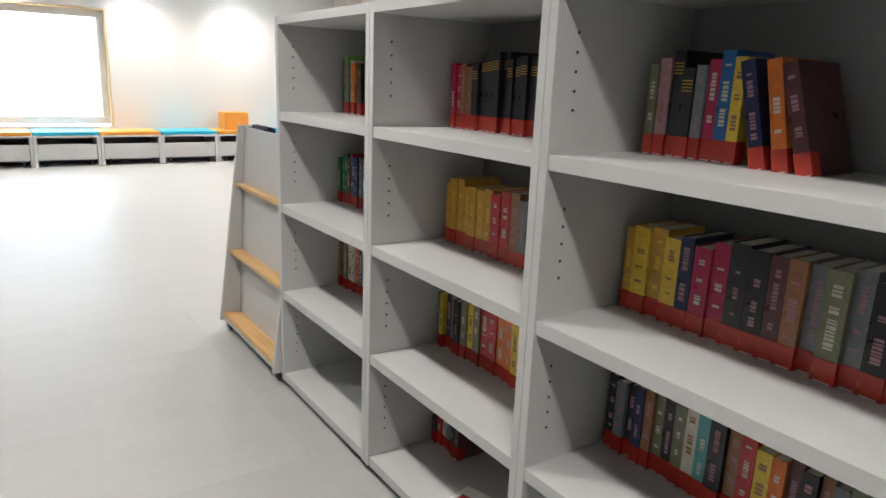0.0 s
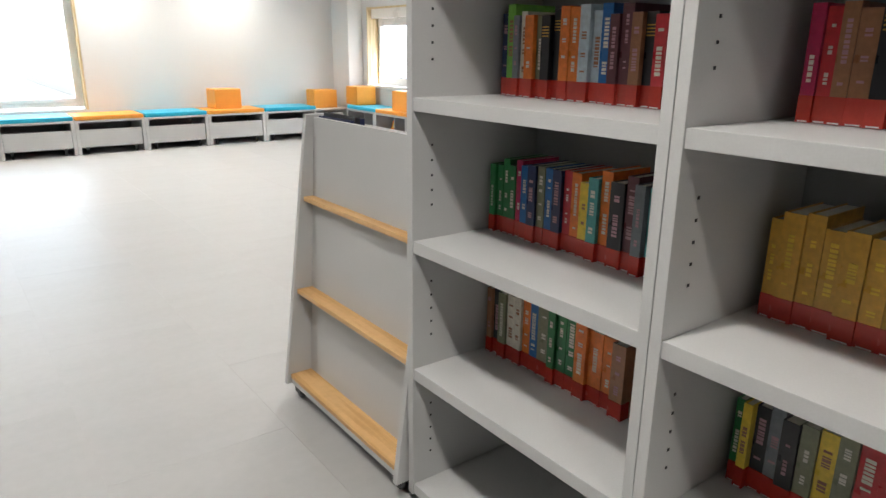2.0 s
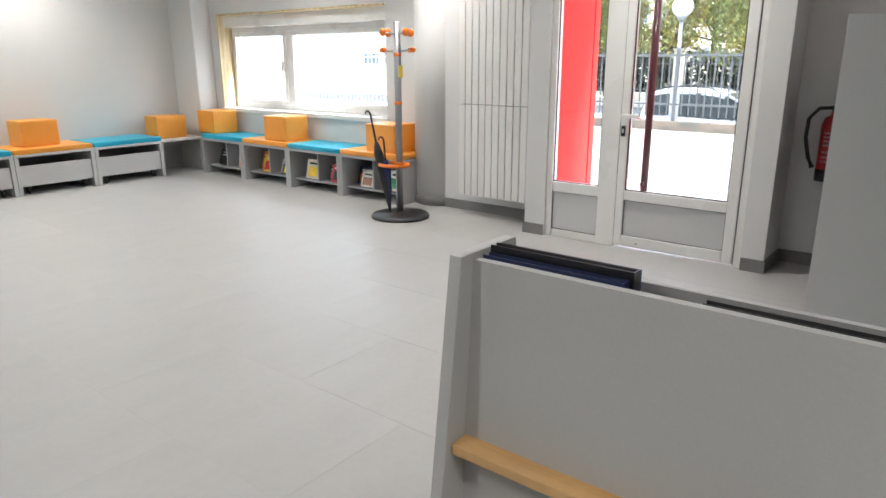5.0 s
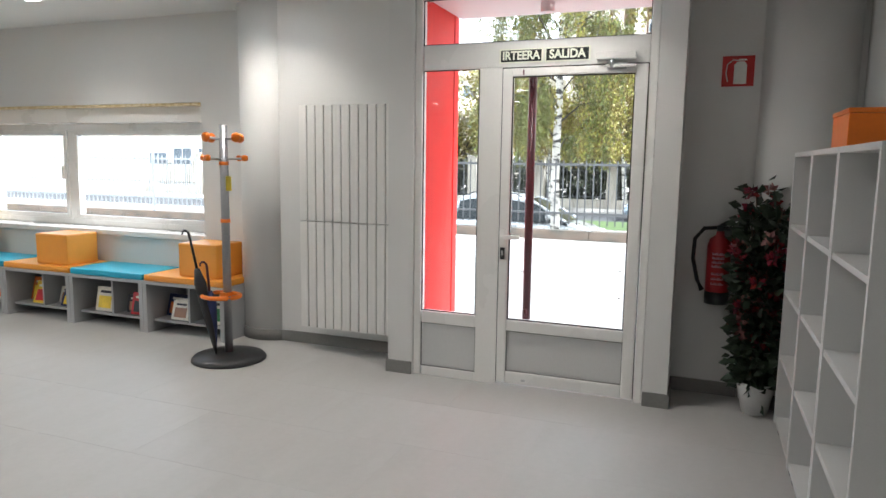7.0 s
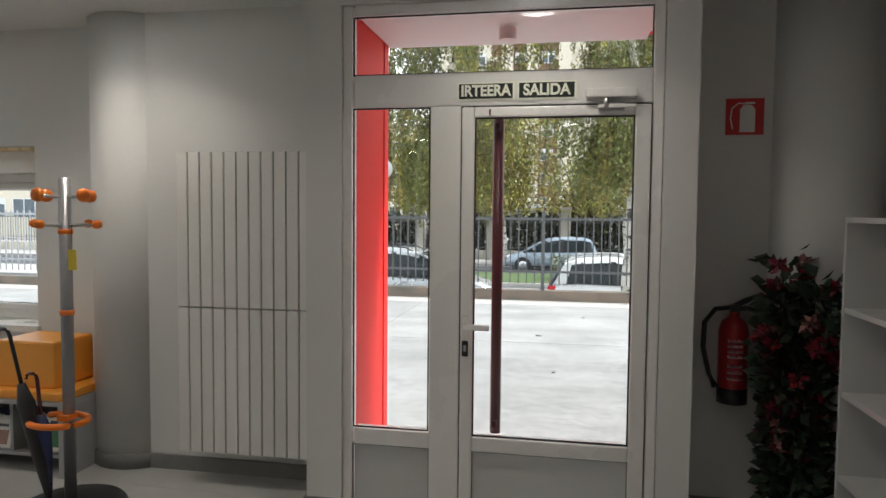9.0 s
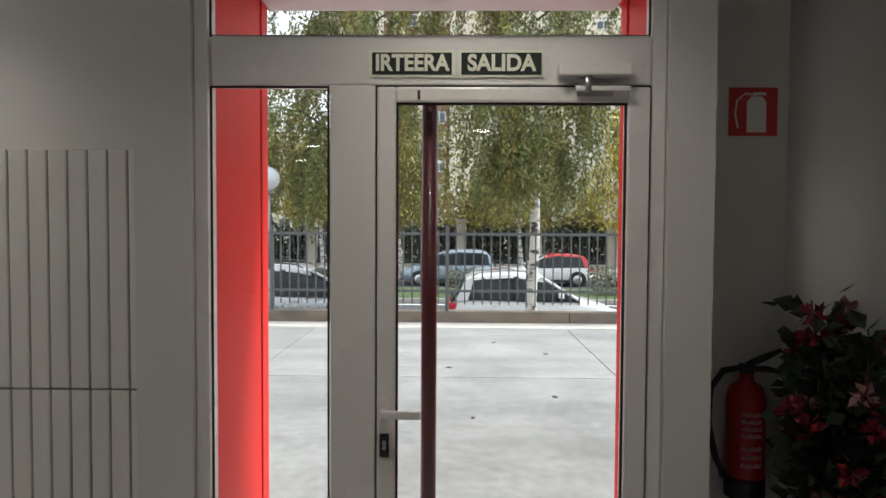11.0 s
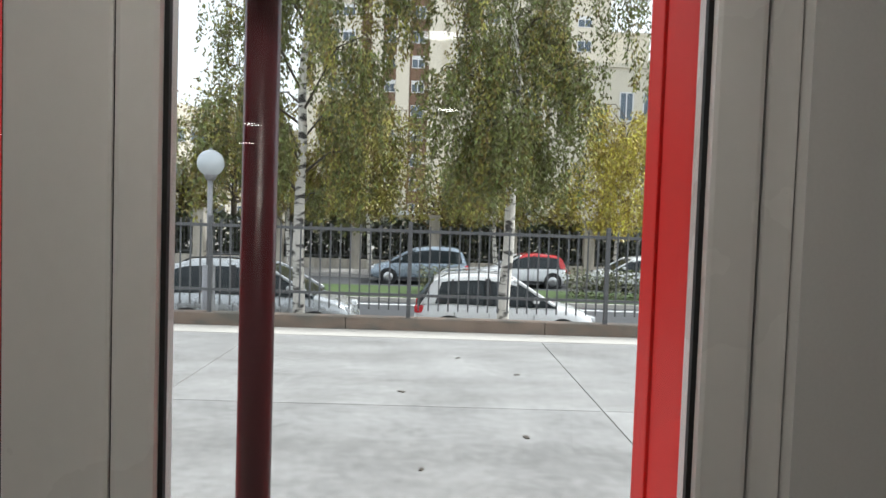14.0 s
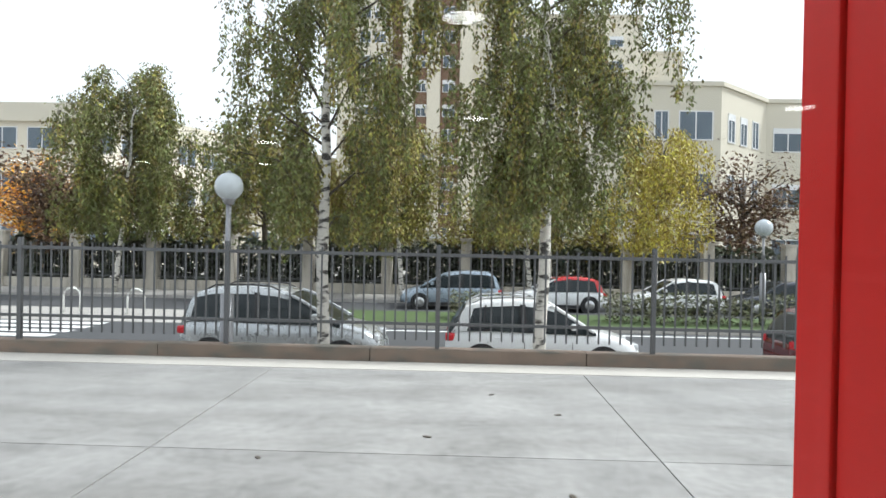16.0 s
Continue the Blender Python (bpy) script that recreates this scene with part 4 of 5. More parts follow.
def leaf_quad(V, F, p, d, size, r, fold=0.3):
    d = d.normalized()
    side = d.cross(Vector((r.uniform(-1, 1), r.uniform(-1, 1), r.uniform(-0.3, 1)))).normalized()
    nrm = d.cross(side)
    i = len(V)
    V += [p, p + d * size * 0.45 + side * size * 0.38 + nrm * size * fold * 0.3, p + d * size, p + d * size * 0.45 - side * size * 0.32 + nrm * size * fold * 0.3]
    F += [(i, i + 1, i + 2), (i, i + 2, i + 3)]


bm = bmesh.new()
for s in range(9):
    a = pr.uniform(0, 6.28)
    top = Vector((math.cos(a) * pr.uniform(0.03, 0.14), math.sin(a) * pr.uniform(0.03, 0.15), pr.uniform(0.75, 1.4)))
    base = Vector((pr.uniform(-0.04, 0.04), pr.uniform(-0.04, 0.04), 0.17))
    mid = base.lerp(top, 0.55) * 1.0
    mid.x *= 0.7
    mid.y *= 0.7
    tube(bm, [base, mid, top], [0.007, 0.006, 0.003], 6)
    for q in range(190):
        f = pr.uniform(0.0, 1.0)
        p = base.lerp(mid, f / 0.55) if f < 0.55 else mid.lerp(top, (f - 0.55) / 0.45)
        d = Vector((pr.gauss(0, 1), pr.gauss(0, 1), pr.gauss(0.1, 0.5)))
        off = d.normalized() * pr.uniform(0.0, 0.12)
        leaf_quad(lv, lf, p + off, d, pr.uniform(0.05, 0.095), pr)
    for q in range(8):
        f = pr.uniform(0.35, 1.0)
        p = base.lerp(top, f) + Vector((pr.uniform(-0.1, 0.06), pr.uniform(-0.1, 0.1), 0))
        V, F = (fv, ff) if pr.random() < 0.6 else (kv, kf)
        for w in range(16):
            d = Vector((pr.gauss(0, 1), pr.gauss(0, 1), pr.gauss(0.4, 0.7)))
            leaf_quad(V, F, p + d.normalized() * 0.008, d, pr.uniform(0.03, 0.052), pr, 0.8)
part("stems", bm, M_STEM, plant)
soup("leaves", lv, lf, M_LEAF, plant, "dark green leaves")
tagged(soup("red_blossom", fv, ff, M_FLOWER, plant, "crimson flowers"), kind="stuff")
tagged(soup("pink_blossom", kv, kf, M_PINK, plant, "pale pink flowers"), kind="stuff")

# ---- empty shelves by the side wall ----
for k in range(3):
    x1 = 5.14 - 0.615 * k
    u = thing("empty_bookshelf", Matrix.Translation((x1, 3.68, 0)) @ Matrix.Rotation(radians(-90), 4, "Z"), "grey laminate open bookshelf, nearly empty, by the wall", "bookshelf", "bookshelves by the side wall")
    w = 0.612
    for y in (0.0, w - 0.022):
        part("side_panel", boxes((0, -y - 0.022, 0.05, 0.34, -y, 1.5), bevel=0.0015), M_LAM, u)
    for z in (0.085, 0.43, 0.78, 1.13):
        part("shelf", boxes((0.004, -w + 0.022, z - 0.022, 0.33, -0.022, z), bevel=0.0015), M_LAM, u)
    part("top", boxes((0.0, -w + 0.0225, 1.478, 0.34, -0.0225, 1.5), bevel=0.0015), M_LAM, u)
    part("back_panel", boxes((0.322, -w + 0.022, 0.085, 0.334, -0.022, 1.478)), M_LAM, u)
    for x in (0.04, 0.3):
        for y in (0.05, w - 0.05):
            part("foot", boxes((x - 0.02, -y - 0.02, 0, x + 0.02, -y + 0.02, 0.052), bevel=0.004), M_BLACK, u)
    if k == 1:
        ob = thing("orange_box", Matrix.Translation((x1 - 0.05, 3.62, 1.501)), "small orange box on top of the shelves", "box")
        part("body", boxes((-0.34, -0.22, 0, 0, 0, 0.13), bevel=0.004), M_OPLA, ob)
        part("lid", boxes((-0.343, -0.223, 0.131, 0.003, 0.003, 0.15), bevel=0.003), M_OPLA, ob)

# ---- floor tiles ----
floor = thing("floor", pose(0, 0, 0), "large pale grey porcelain floor tiles with fine joints", "floor", "", "structure")
part("bed", boxes((XL - T, YB - T, -0.12, WX + T, FY + T, -0.0007)), M_GROUT, floor)
TW, TH = 0.6, 1.2
tile = mesh_of("tile", boxes((0.0006, 0.0006, -0.012, TW - 0.0006, TH - 0.0006, 0.0)), M_TILE)
nx, ny = int((WX - XL) / TW) + 1, int((FY - YB) / TH) + 1
for i in range(nx):
    for j in range(ny):
        o = part("tile", tile, None, floor)
        o.location = (XL + i * TW + 0.18, YB + j * TH + (0.6 if i % 2 else 0.0) - 0.35, 0)

# ---- yard ----
GZ = -0.025
ST = -1.12
solid("ground", boxes((-600, -600, -1.6, 700, 600, ST - 0.02)), M_PAVE, "grey ground reaching to the horizon", "ground")
yard = thing("yard", pose(0, 0, 0), "pale weathered concrete yard in large slabs", "pavement", "", "structure")
part("bed", boxes((RX + T + 0.06, -40, -1.3, 14.0, 60, GZ - 0.012)), M_JOINT, yard)
xs = [RX + T + 0.06, 10.1, 13.42]
ys = [-34.0 + 3.86 * k for k in range(23)]
off = 7.2 - (-34.0 + 3.86 * 10)
for i in range(2):
    for j in range(len(ys) - 1):
        part("slab", boxes((xs[i] + 0.006, ys[j] + off + 0.006, GZ - 0.1, xs[i + 1] - 0.006, ys[j + 1] + off - 0.006, GZ)), M_CONC, yard)
part("edge_strip", boxes((13.428, -40, GZ - 0.1, 14.0, 60, GZ + 0.003)), M_CONCL, yard, "paler edge strip")
kr = random.Random(2)
kerb = thing("kerb", pose(0, 0, 0), "low weathered concrete kerb wall under the fence", "kerb", "", "structure")
y = -40.0
while y < 58:
    ln = 2.88
    part("block", boxes((14.0, y, ST - 0.1, 14.26, y + ln - 0.008, 0.145 + kr.uniform(-0.008, 0.008)), bevel=0.012), M_KERB, kerb)
    y += ln
for lx, ly, s in ((9.3, 4.11, 0.05), (10.55, 5.08, 0.05), (8.6, 4.9, 0.035), (11.4, 3.9, 0.04), (9.9, 6.3, 0.04), (12.2, 4.5, 0.04)):
    lf = thing("fallen_leaf", pose(lx, ly, GZ, 0, 0, 40 * lx), "small dry fallen leaf on the concrete", "leaf", "fallen leaves")
    bm = bmesh.new()
    prism(bm, [(0, -s * 0.3), (s, -s * 0.4), (s * 1.6, 0), (s, s * 0.4), (0, s * 0.3)], "z", 0.001, 0.008)
    part("blade", bm, M_DBARK, lf)


# ---- iron fence on the kerb ----
def fence_bay(m, group, metal=None, tone="grey painted"):
    metal = metal or M_FENCE
    f = thing("fence", m, tone + " iron railing panel with flat pickets", "fence", group)
    part("post", boxes((-0.03, -0.03, 0, 0.03, 0.03, 1.42), bevel=0.004), metal, f)
    part("top_rail", boxes((-0.02, 0.03, 1.26, 0.02, 2.85, 1.305)), metal, f)
    part("bottom_rail", boxes((-0.02, 0.03, 0.33, 0.02, 2.85, 0.37)), metal, f)
    pk = mesh_of("picket", boxes((-0.009, -0.011, 0.13, 0.009, 0.011, 1.36)), metal)
    for q in range(19):
        o = part("picket", pk, None, f)
        o.location = (0, 0.144 * (q + 1), 0)
    return f


f0 = fence_bay(pose(14.12, 5.18 - 2.88 * 5, 0.13), "railing along the yard")
for k in range(-4, 3):
    copy_thing(f0, pose(14.12, 5.18 + 2.88 * k, 0.13))
f1 = fence_bay(pose(14.12, 5.18 + 2.88 * 3, 0.13), "railing along the yard", M_GALV, "pale galvanised")
for k in range(4, 9):
    copy_thing(f1, pose(14.12, 5.18 + 2.88 * k, 0.13))

# ---- street ----
solid("pavement_near", boxes((14.26, -120, ST - 0.2, 18.2, 120, ST + 0.13)), M_PAVE, "grey paved footway behind the fence", "pavement")
solid("road", boxes((18.2, -300, ST - 0.2, 26.2, 300, ST)), M_ASPH, "dark asphalt road with white markings", "road")
solid("kerb_median", boxes((26.2, -120, ST - 0.2, 26.35, 10.5, ST + 0.14), (30.0, -120, ST - 0.2, 30.15, 10.5, ST + 0.14)), M_CONCL, "pale kerb of the central reservation", "kerb")
solid("grass_verge", boxes((26.35, -120, ST - 0.2, 30.0, 10.5, ST + 0.16)), M_GRASS, "rough green grass on the central reservation", "grass")
solid("plaza", boxes((26.2, 10.55, ST - 0.2, 30.15, 120, ST + 0.012)), M_PAVE, "paved crossing place", "pavement")
solid("road_far", boxes((30.15, -300, ST - 0.2, 35.0, 300, ST)), M_ASPH, "far asphalt carriageway", "road")
solid("pavement_far", boxes((35.0, -120, ST - 0.2, 38.4, 120, ST + 0.14)), M_PAVE, "far footway along the railings", "pavement")
for y in range(-60, 60, 4):
    solid("road_marking", boxes((21.6, y + 0.6, ST + 0.001, 21.75, y + 2.4, ST + 0.005)), M_PAINT, "white dashed lane line", "road marking")
solid("road_marking", boxes((25.5, -100, ST + 0.001, 25.68, 12, ST + 0.005)), M_PAINT, "white edge line", "road marking")
for y in (-4.5, 1.5, 7.0):
    solid("road_marking", boxes((30.6, y, ST + 0.001, 30.72, y + 3.2, ST + 0.005)), M_PAINT, "white lane line", "road marking")
for k in range(7):
    solid("zebra_stripe", boxes((20.0 + 0.9 * k, 16.0, ST + 0.001, 20.5 + 0.9 * k, 19.6, ST + 0.005)), M_PAINT, "white zebra crossing stripe", "road marking")
for y in (16.4, 18.7):
    h = thing("cycle_hoop", pose(28.4, y, ST + 0.012), "white and grey steel cycle hoop", "bike rack", "cycle hoops")
    bm = bmesh.new()
    tube(bm, [(0, -0.3, 0), (0, -0.3, 0.6)] + [(0, -0.3 * math.cos(a), 0.6 + 0.28 * math.sin(a)) for a in (0.5, 1.1, 1.57, 2.1, 2.7)] + [(0, 0.3, 0.6), (0, 0.3, 0)], 0.035, 8)
    part("hoop", bm, M_WHITE, h)


# ---- cars ----
def smooth_profile(points, ys):
    """Heights along a car read off a few knots and rounded."""
    z = np.interp(ys, [p[0] for p in points], [p[1] for p in points])
    pad = np.concatenate(([z[0]] * 1, z, [z[-1]] * 1))
    return (pad[:-2] + 2 * pad[1:-1] + pad[2:]) / 4


def skin(bm, rings, closed=False):
    rows = [[bm.verts.new(p) for p in r] for r in rings]
    n = len(rows[0])
    for a, b in zip(rows, rows[1:]):
        for k in range(n if closed else n - 1):
            bm.faces.new((a[k], a[(k + 1) % n], b[(k + 1) % n], b[k])).smooth = True
    return rows


def car(m, paint, roof, L, H, label, van=False, rails=False, saloon=False):
    """A parked car: y forwards from tail to nose, x across, z up."""
    W = 1.76
    c = thing("car", m, label, "car", "parked cars")
    ys = np.linspace(0, 1, 61)
    top = smooth_profile([(0, 0.4), (0.015, 0.56), (0.05, 0.61 if not saloon else 0.66), (0.2, 0.625), (0.5, 0.605), (0.74, 0.6), (0.82, 0.57), (0.92, 0.51), (0.975, 0.43), (1, 0.3)], ys) * H
    low = smooth_profile([(0, 0.24), (0.06, 0.15), (0.9, 0.13), (1, 0.19)], ys) * H
    wid = W / 2 * (1 - 0.3 * np.clip((abs(ys - 0.5) - 0.36) / 0.14, 0, 1) ** 2.2)
    if saloon:
        knots = [(0.12, 0.6), (0.2, 0.82), (0.3, 0.97), (0.45, 1.0), (0.58, 0.95), (0.78, 0.58)]
    elif van:
        knots = [(0.012, 0.58), (0.05, 0.78), (0.09, 0.93), (0.17, 0.985), (0.35, 1.0), (0.48, 0.975), (0.58, 0.9), (0.8, 0.58)]
    else:
        knots = [(0.012, 0.58), (0.05, 0.72), (0.1, 0.91), (0.17, 0.965), (0.36, 1.0), (0.47, 0.98), (0.56, 0.91), (0.76, 0.585)]
    bm = bmesh.new()
    rings = []
    for y, zt, zb, w in zip(ys * L, top, low, wid):
        h = zt - zb
        half = [(0.86, 0.0), (0.965, 0.1), (1.0, 0.35), (0.995, 0.62), (0.965, 0.8), (0.93, 0.9), (0.86, 0.97), (0.6, 1.0), (0.0, 1.02)]
        right = [(w * a, y, zb + h * b) for a, b in half]
        rings.append(right + [(-x, yy, z) for x, yy, z in right[-2::-1]])
    rows = skin(bm, rings, True)
    bm.faces.new(rows[0])
    bm.faces.new(rows[-1])
    part("body", bm, paint, c)
    # greenhouse
    a0, a1 = knots[0][0], knots[-1][0]
    gs = np.linspace(a0, a1, 45)
    rz = smooth_profile(knots, gs) * H
    bz = np.interp(gs, ys, top) - 0.05
    bw = np.interp(gs, ys, wid) * 0.955

    def side(u, f, off=0.0):
        """A point of the cabin's flank: u along the car, f from the belt to the roof."""
        r, b, w = (float(np.interp(u, gs, q)) for q in (rz, bz, bw))
        r = max(r, b + 0.01)
        t = (b + (r - b) * f - b) / (0.42 * H)
        return Vector((w * (1 - 0.17 * max(0, t) ** 1.3) + off, u * L, b + (r - b) * f))
    arc = [(1.0, 0.0), (1.0, 0.5), (1.0, 0.8), (0.985, 0.9), (0.93, 0.965), (0.7, 0.995), (0.0, 1.01)]

    def ring(u, off, lo=0):
        right = []
        for k, f in arc[lo:]:
            p = side(u, min(f, 1.0), 0.0)
            right.append((p.x * k + (off if k > 0.5 else 0), p.y, p.z + (off if f > 0.85 else 0) + (0.004 if f > 1 else 0)))
        return right + [(-x, y, z) for x, y, z in right[-2::-1]]
    bm = bmesh.new()
    rows = skin(bm, [ring(u, 0.0) for u in gs])
    bm.faces.new(rows[0])
    bm.faces.new(rows[-1])
    part("glasshouse", bm, M_CGL, c, "dark tinted windows")
    u0, u1 = (0.3, 0.57) if saloon else (0.1, 0.55)
    bm = bmesh.new()
    skin(bm, [ring(u, 0.007, 2) for u in np.linspace(u0, u1, 24)])
    part("roof", bm, roof, c)
    for sx in (-1, 1):
        def strip(name, material, us, f0, f1, off=0.008):
            bm = bmesh.new()
            rr = []
            for u in us:
                rr.append([Vector((p.x * sx, p.y, p.z)) for p in (side(u[0] + (u[1] - u[0]) * f, f, off) for f in np.linspace(f0, f1, 5))])
            skin(bm, rr)
            part(name, bm, material, c)
        # A pillar, B pillar, rear quarter
        bm = bmesh.new()
        pts = [side(u, 0.97, 0.004) for u in np.linspace(u1 - 0.02, a1 - 0.01, 12)]
        tube(bm, [Vector((p.x * sx * 0.99, p.y, p.z)) for p in pts], 0.035, 8)
        part("pillar", bm, paint, c)
        strip("pillar", M_BLACK, [(0.385, 0.375), (0.4, 0.39), (0.415, 0.405)], 0.02, 0.86)
        tail = [(0.02, 0.09), (0.05, 0.11), (0.08, 0.13), (0.11, 0.15)] if not saloon else [(0.14, 0.27), (0.17, 0.29), (0.2, 0.31)]
        if van:
            tail = [(0.02, 0.07), (0.045, 0.085), (0.07, 0.1)]
        strip("rear_quarter", roof if roof is M_CARR else paint, tail, 0.0, 0.95)
        if not van:
            strip("pillar", M_BLACK, [(0.19, 0.2), (0.2, 0.21)], 0.1, 0.86, 0.009)
        for yw in (0.75, L - 0.82):
            bm = bmesh.new()
            tube(bm, [(sx * (W / 2 - 0.22), yw, 0.31), (sx * (W / 2 + 0.004), yw, 0.31)], 0.375, 28)
            part("wheel_arch", bm, M_BLACK, c)
            bm = bmesh.new()
            tube(bm, [(sx * (W / 2 - 0.19), yw, 0.31), (sx * (W / 2 + 0.008), yw, 0.31), (sx * (W / 2 + 0.014), yw, 0.31)], [0.31, 0.31, 0.285], 24)
            wh = part("wheel", bm, M_TYRE, c)
            bm = bmesh.new()
            tube(bm, [(sx * (W / 2), yw, 0.31), (sx * (W / 2 + 0.02), yw, 0.31), (sx * (W / 2 + 0.022), yw, 0.31)], [0.205, 0.195, 0.06], 20)
            part("rim", bm, M_STEEL, wh)
        mz = H * 0.63
        x0, x1 = sorted((sx * 0.84, sx * 1.03))
        part("mirror", boxes((x0, L * (a1 - 0.13), mz, x1, L * (a1 - 0.13) + 0.13, mz + 0.13), bevel=0.035), paint, c)
        tz = H * (0.44 if not van else 0.42)
        x0, x1 = sorted((sx * (W / 2 - 0.32), sx * (W / 2 - 0.13)))
        part("tail_lamp", boxes((x0, 0.0, tz, x1, 0.3, tz + 0.17), bevel=0.05), M_TAIL, c, "red tail lamp")
        x0, x1 = sorted((sx * (W / 2 - 0.5), sx * (W / 2 - 0.17)))
        part("head_lamp", boxes((x0, L - 0.42, H * 0.37, x1, L - 0.07, H * 0.455), bevel=0.05), M_HEAD, c, "clear head lamp")
        x0, x1 = sorted((sx * W / 2 * 0.97, sx * (W / 2 + 0.002)))
        for yd in (L * 0.215, L * 0.4, L * 0.64):
            part("door_seam", boxes((x0, yd, 0.34, x1, yd + 0.009, H * 0.47)), M_BLACK, c)
        for yd in (L * 0.25, L * 0.44):
            part("door_handle", boxes((sx * W / 2 - 0.03, yd, H * 0.5, sx * W / 2 + 0.012, yd + 0.17, H * 0.5 + 0.03), bevel=0.008), paint, c)
        part("sill_trim", boxes((x0, 1.15, 0.2, x1, L - 1.2, 0.31)), M_BLACK, c)
        if rails:
            bm = bmesh.new()
            us = np.linspace(0.13, 0.5, 9)
            rp = [side(u, 1.0) for u in us]
            tube(bm, [(sx * 0.62, p.y, p.z + (0.045 if 0 < i < 8 else -0.01)) for i, p in enumerate(rp)], 0.018, 6)
            part("roof_rail", bm, M_BLACK if van else M_STEEL, c)
    part("bumper", boxes((-W / 2 + 0.3, -0.02, 0.3, W / 2 - 0.3, 0.12, 0.5), bevel=0.04), paint, c)
    part("bumper", boxes((-W / 2 + 0.34, L - 0.14, 0.24, W / 2 - 0.34, L + 0.015, 0.4), bevel=0.04), M_BLACK, c)
    return c


def parked(x, y_tail, z=ST):
    return Matrix.Translation((x, y_tail, z)) @ Matrix.Rotation(radians(180), 4, "Z")


CXN = 19.55
car(parked(CXN, 5.2), M_CARW, M_CARW, 4.02, 1.58, "white hatchback with roof rails parked at the kerb", rails=True)
car(parked(CXN, 10.78), M_CARS, M_CARS, 4.28, 1.72, "silver people carrier with roof rails parked at the kerb", van=True, rails=True)
car(parked(CXN + 0.1, -1.85), M_CARM, M_CARM, 4.2, 1.5, "dark maroon car parked at the kerb")
car(Matrix.Translation((33.2, 3.25, ST)), M_CARB, M_CARB, 4.2, 1.6, "blue-grey estate parked across the street", van=True)
car(Matrix.Translation((33.2, -1.0, ST)), M_CARW, M_CARR, 3.95, 1.45, "white hatchback with a red roof across the street")
car(Matrix.Translation((33.2, -5.75, ST)), M_CARW, M_CARW, 3.9, 1.45, "white hatchback parked across the street")
car(Matrix.Translation((33.2, -10.5, ST)), M_CARK, M_CARK, 4.4, 1.42, "dark saloon parked across the street", saloon=True)


# ---- street lamps ----
def globe_lamp(x, y, z0, zc, r):
    s = thing("street_lamp", pose(x, y, z0), "steel post street lamp with a clear globe", "street lamp", "globe street lamps")
    h = zc - z0
    bm = bmesh.new()
    tube(bm, [(0, 0, 0), (0, 0, 1.75)], 0.1, 14)
    part("base_post", bm, M_ALU, s)
    bm = bmesh.new()
    tube(bm, [(0, 0, 1.75), (0, 0, h - r)], 0.042, 12)
    part("post", bm, M_ALU, s)
    bm = bmesh.new()
    bmesh.ops.create_uvsphere(bm, u_segments=28, v_segments=18, radius=r)
    for f in bm.faces:
        f.smooth = True
    bmesh.ops.translate(bm, verts=bm.verts, vec=(0, 0, h))
    gl = part("globe", bm, M_GLOBE, s, "glossy grey-white globe")
    bm = bmesh.new()
    lathe(bm, [(0.06, h - r - 0.06), (0.1, h - r + 0.01), (0.1, h - r + 0.05)], 16)
    part("collar", bm, M_ALU, s)
    bm = bmesh.new()
    lathe(bm, [(0.03, h + r - 0.01), (0.035, h + r + 0.01), (0.01, h + r + 0.03)], 12)
    part("finial", bm, M_ALU, gl)


globe_lamp(15.0, 8.37, ST + 0.13, 2.36, 0.21)
globe_lamp(28.0, -5.2, ST + 0.16, 2.31, 0.29)


# ---- trees ----
def leaf_cards(V, F, p, d, w, l, r):
    a = r.uniform(0, 6.283)
    side = Vector((math.cos(a), math.sin(a), r.uniform(-0.4, 0.4))) * (w / 2)
    i = len(V)
    V += [p, p + d * (l * 0.5) + side, p + d * l, p + d * (l * 0.5) - side]
    F.append((i, i + 1, i + 2, i + 3))


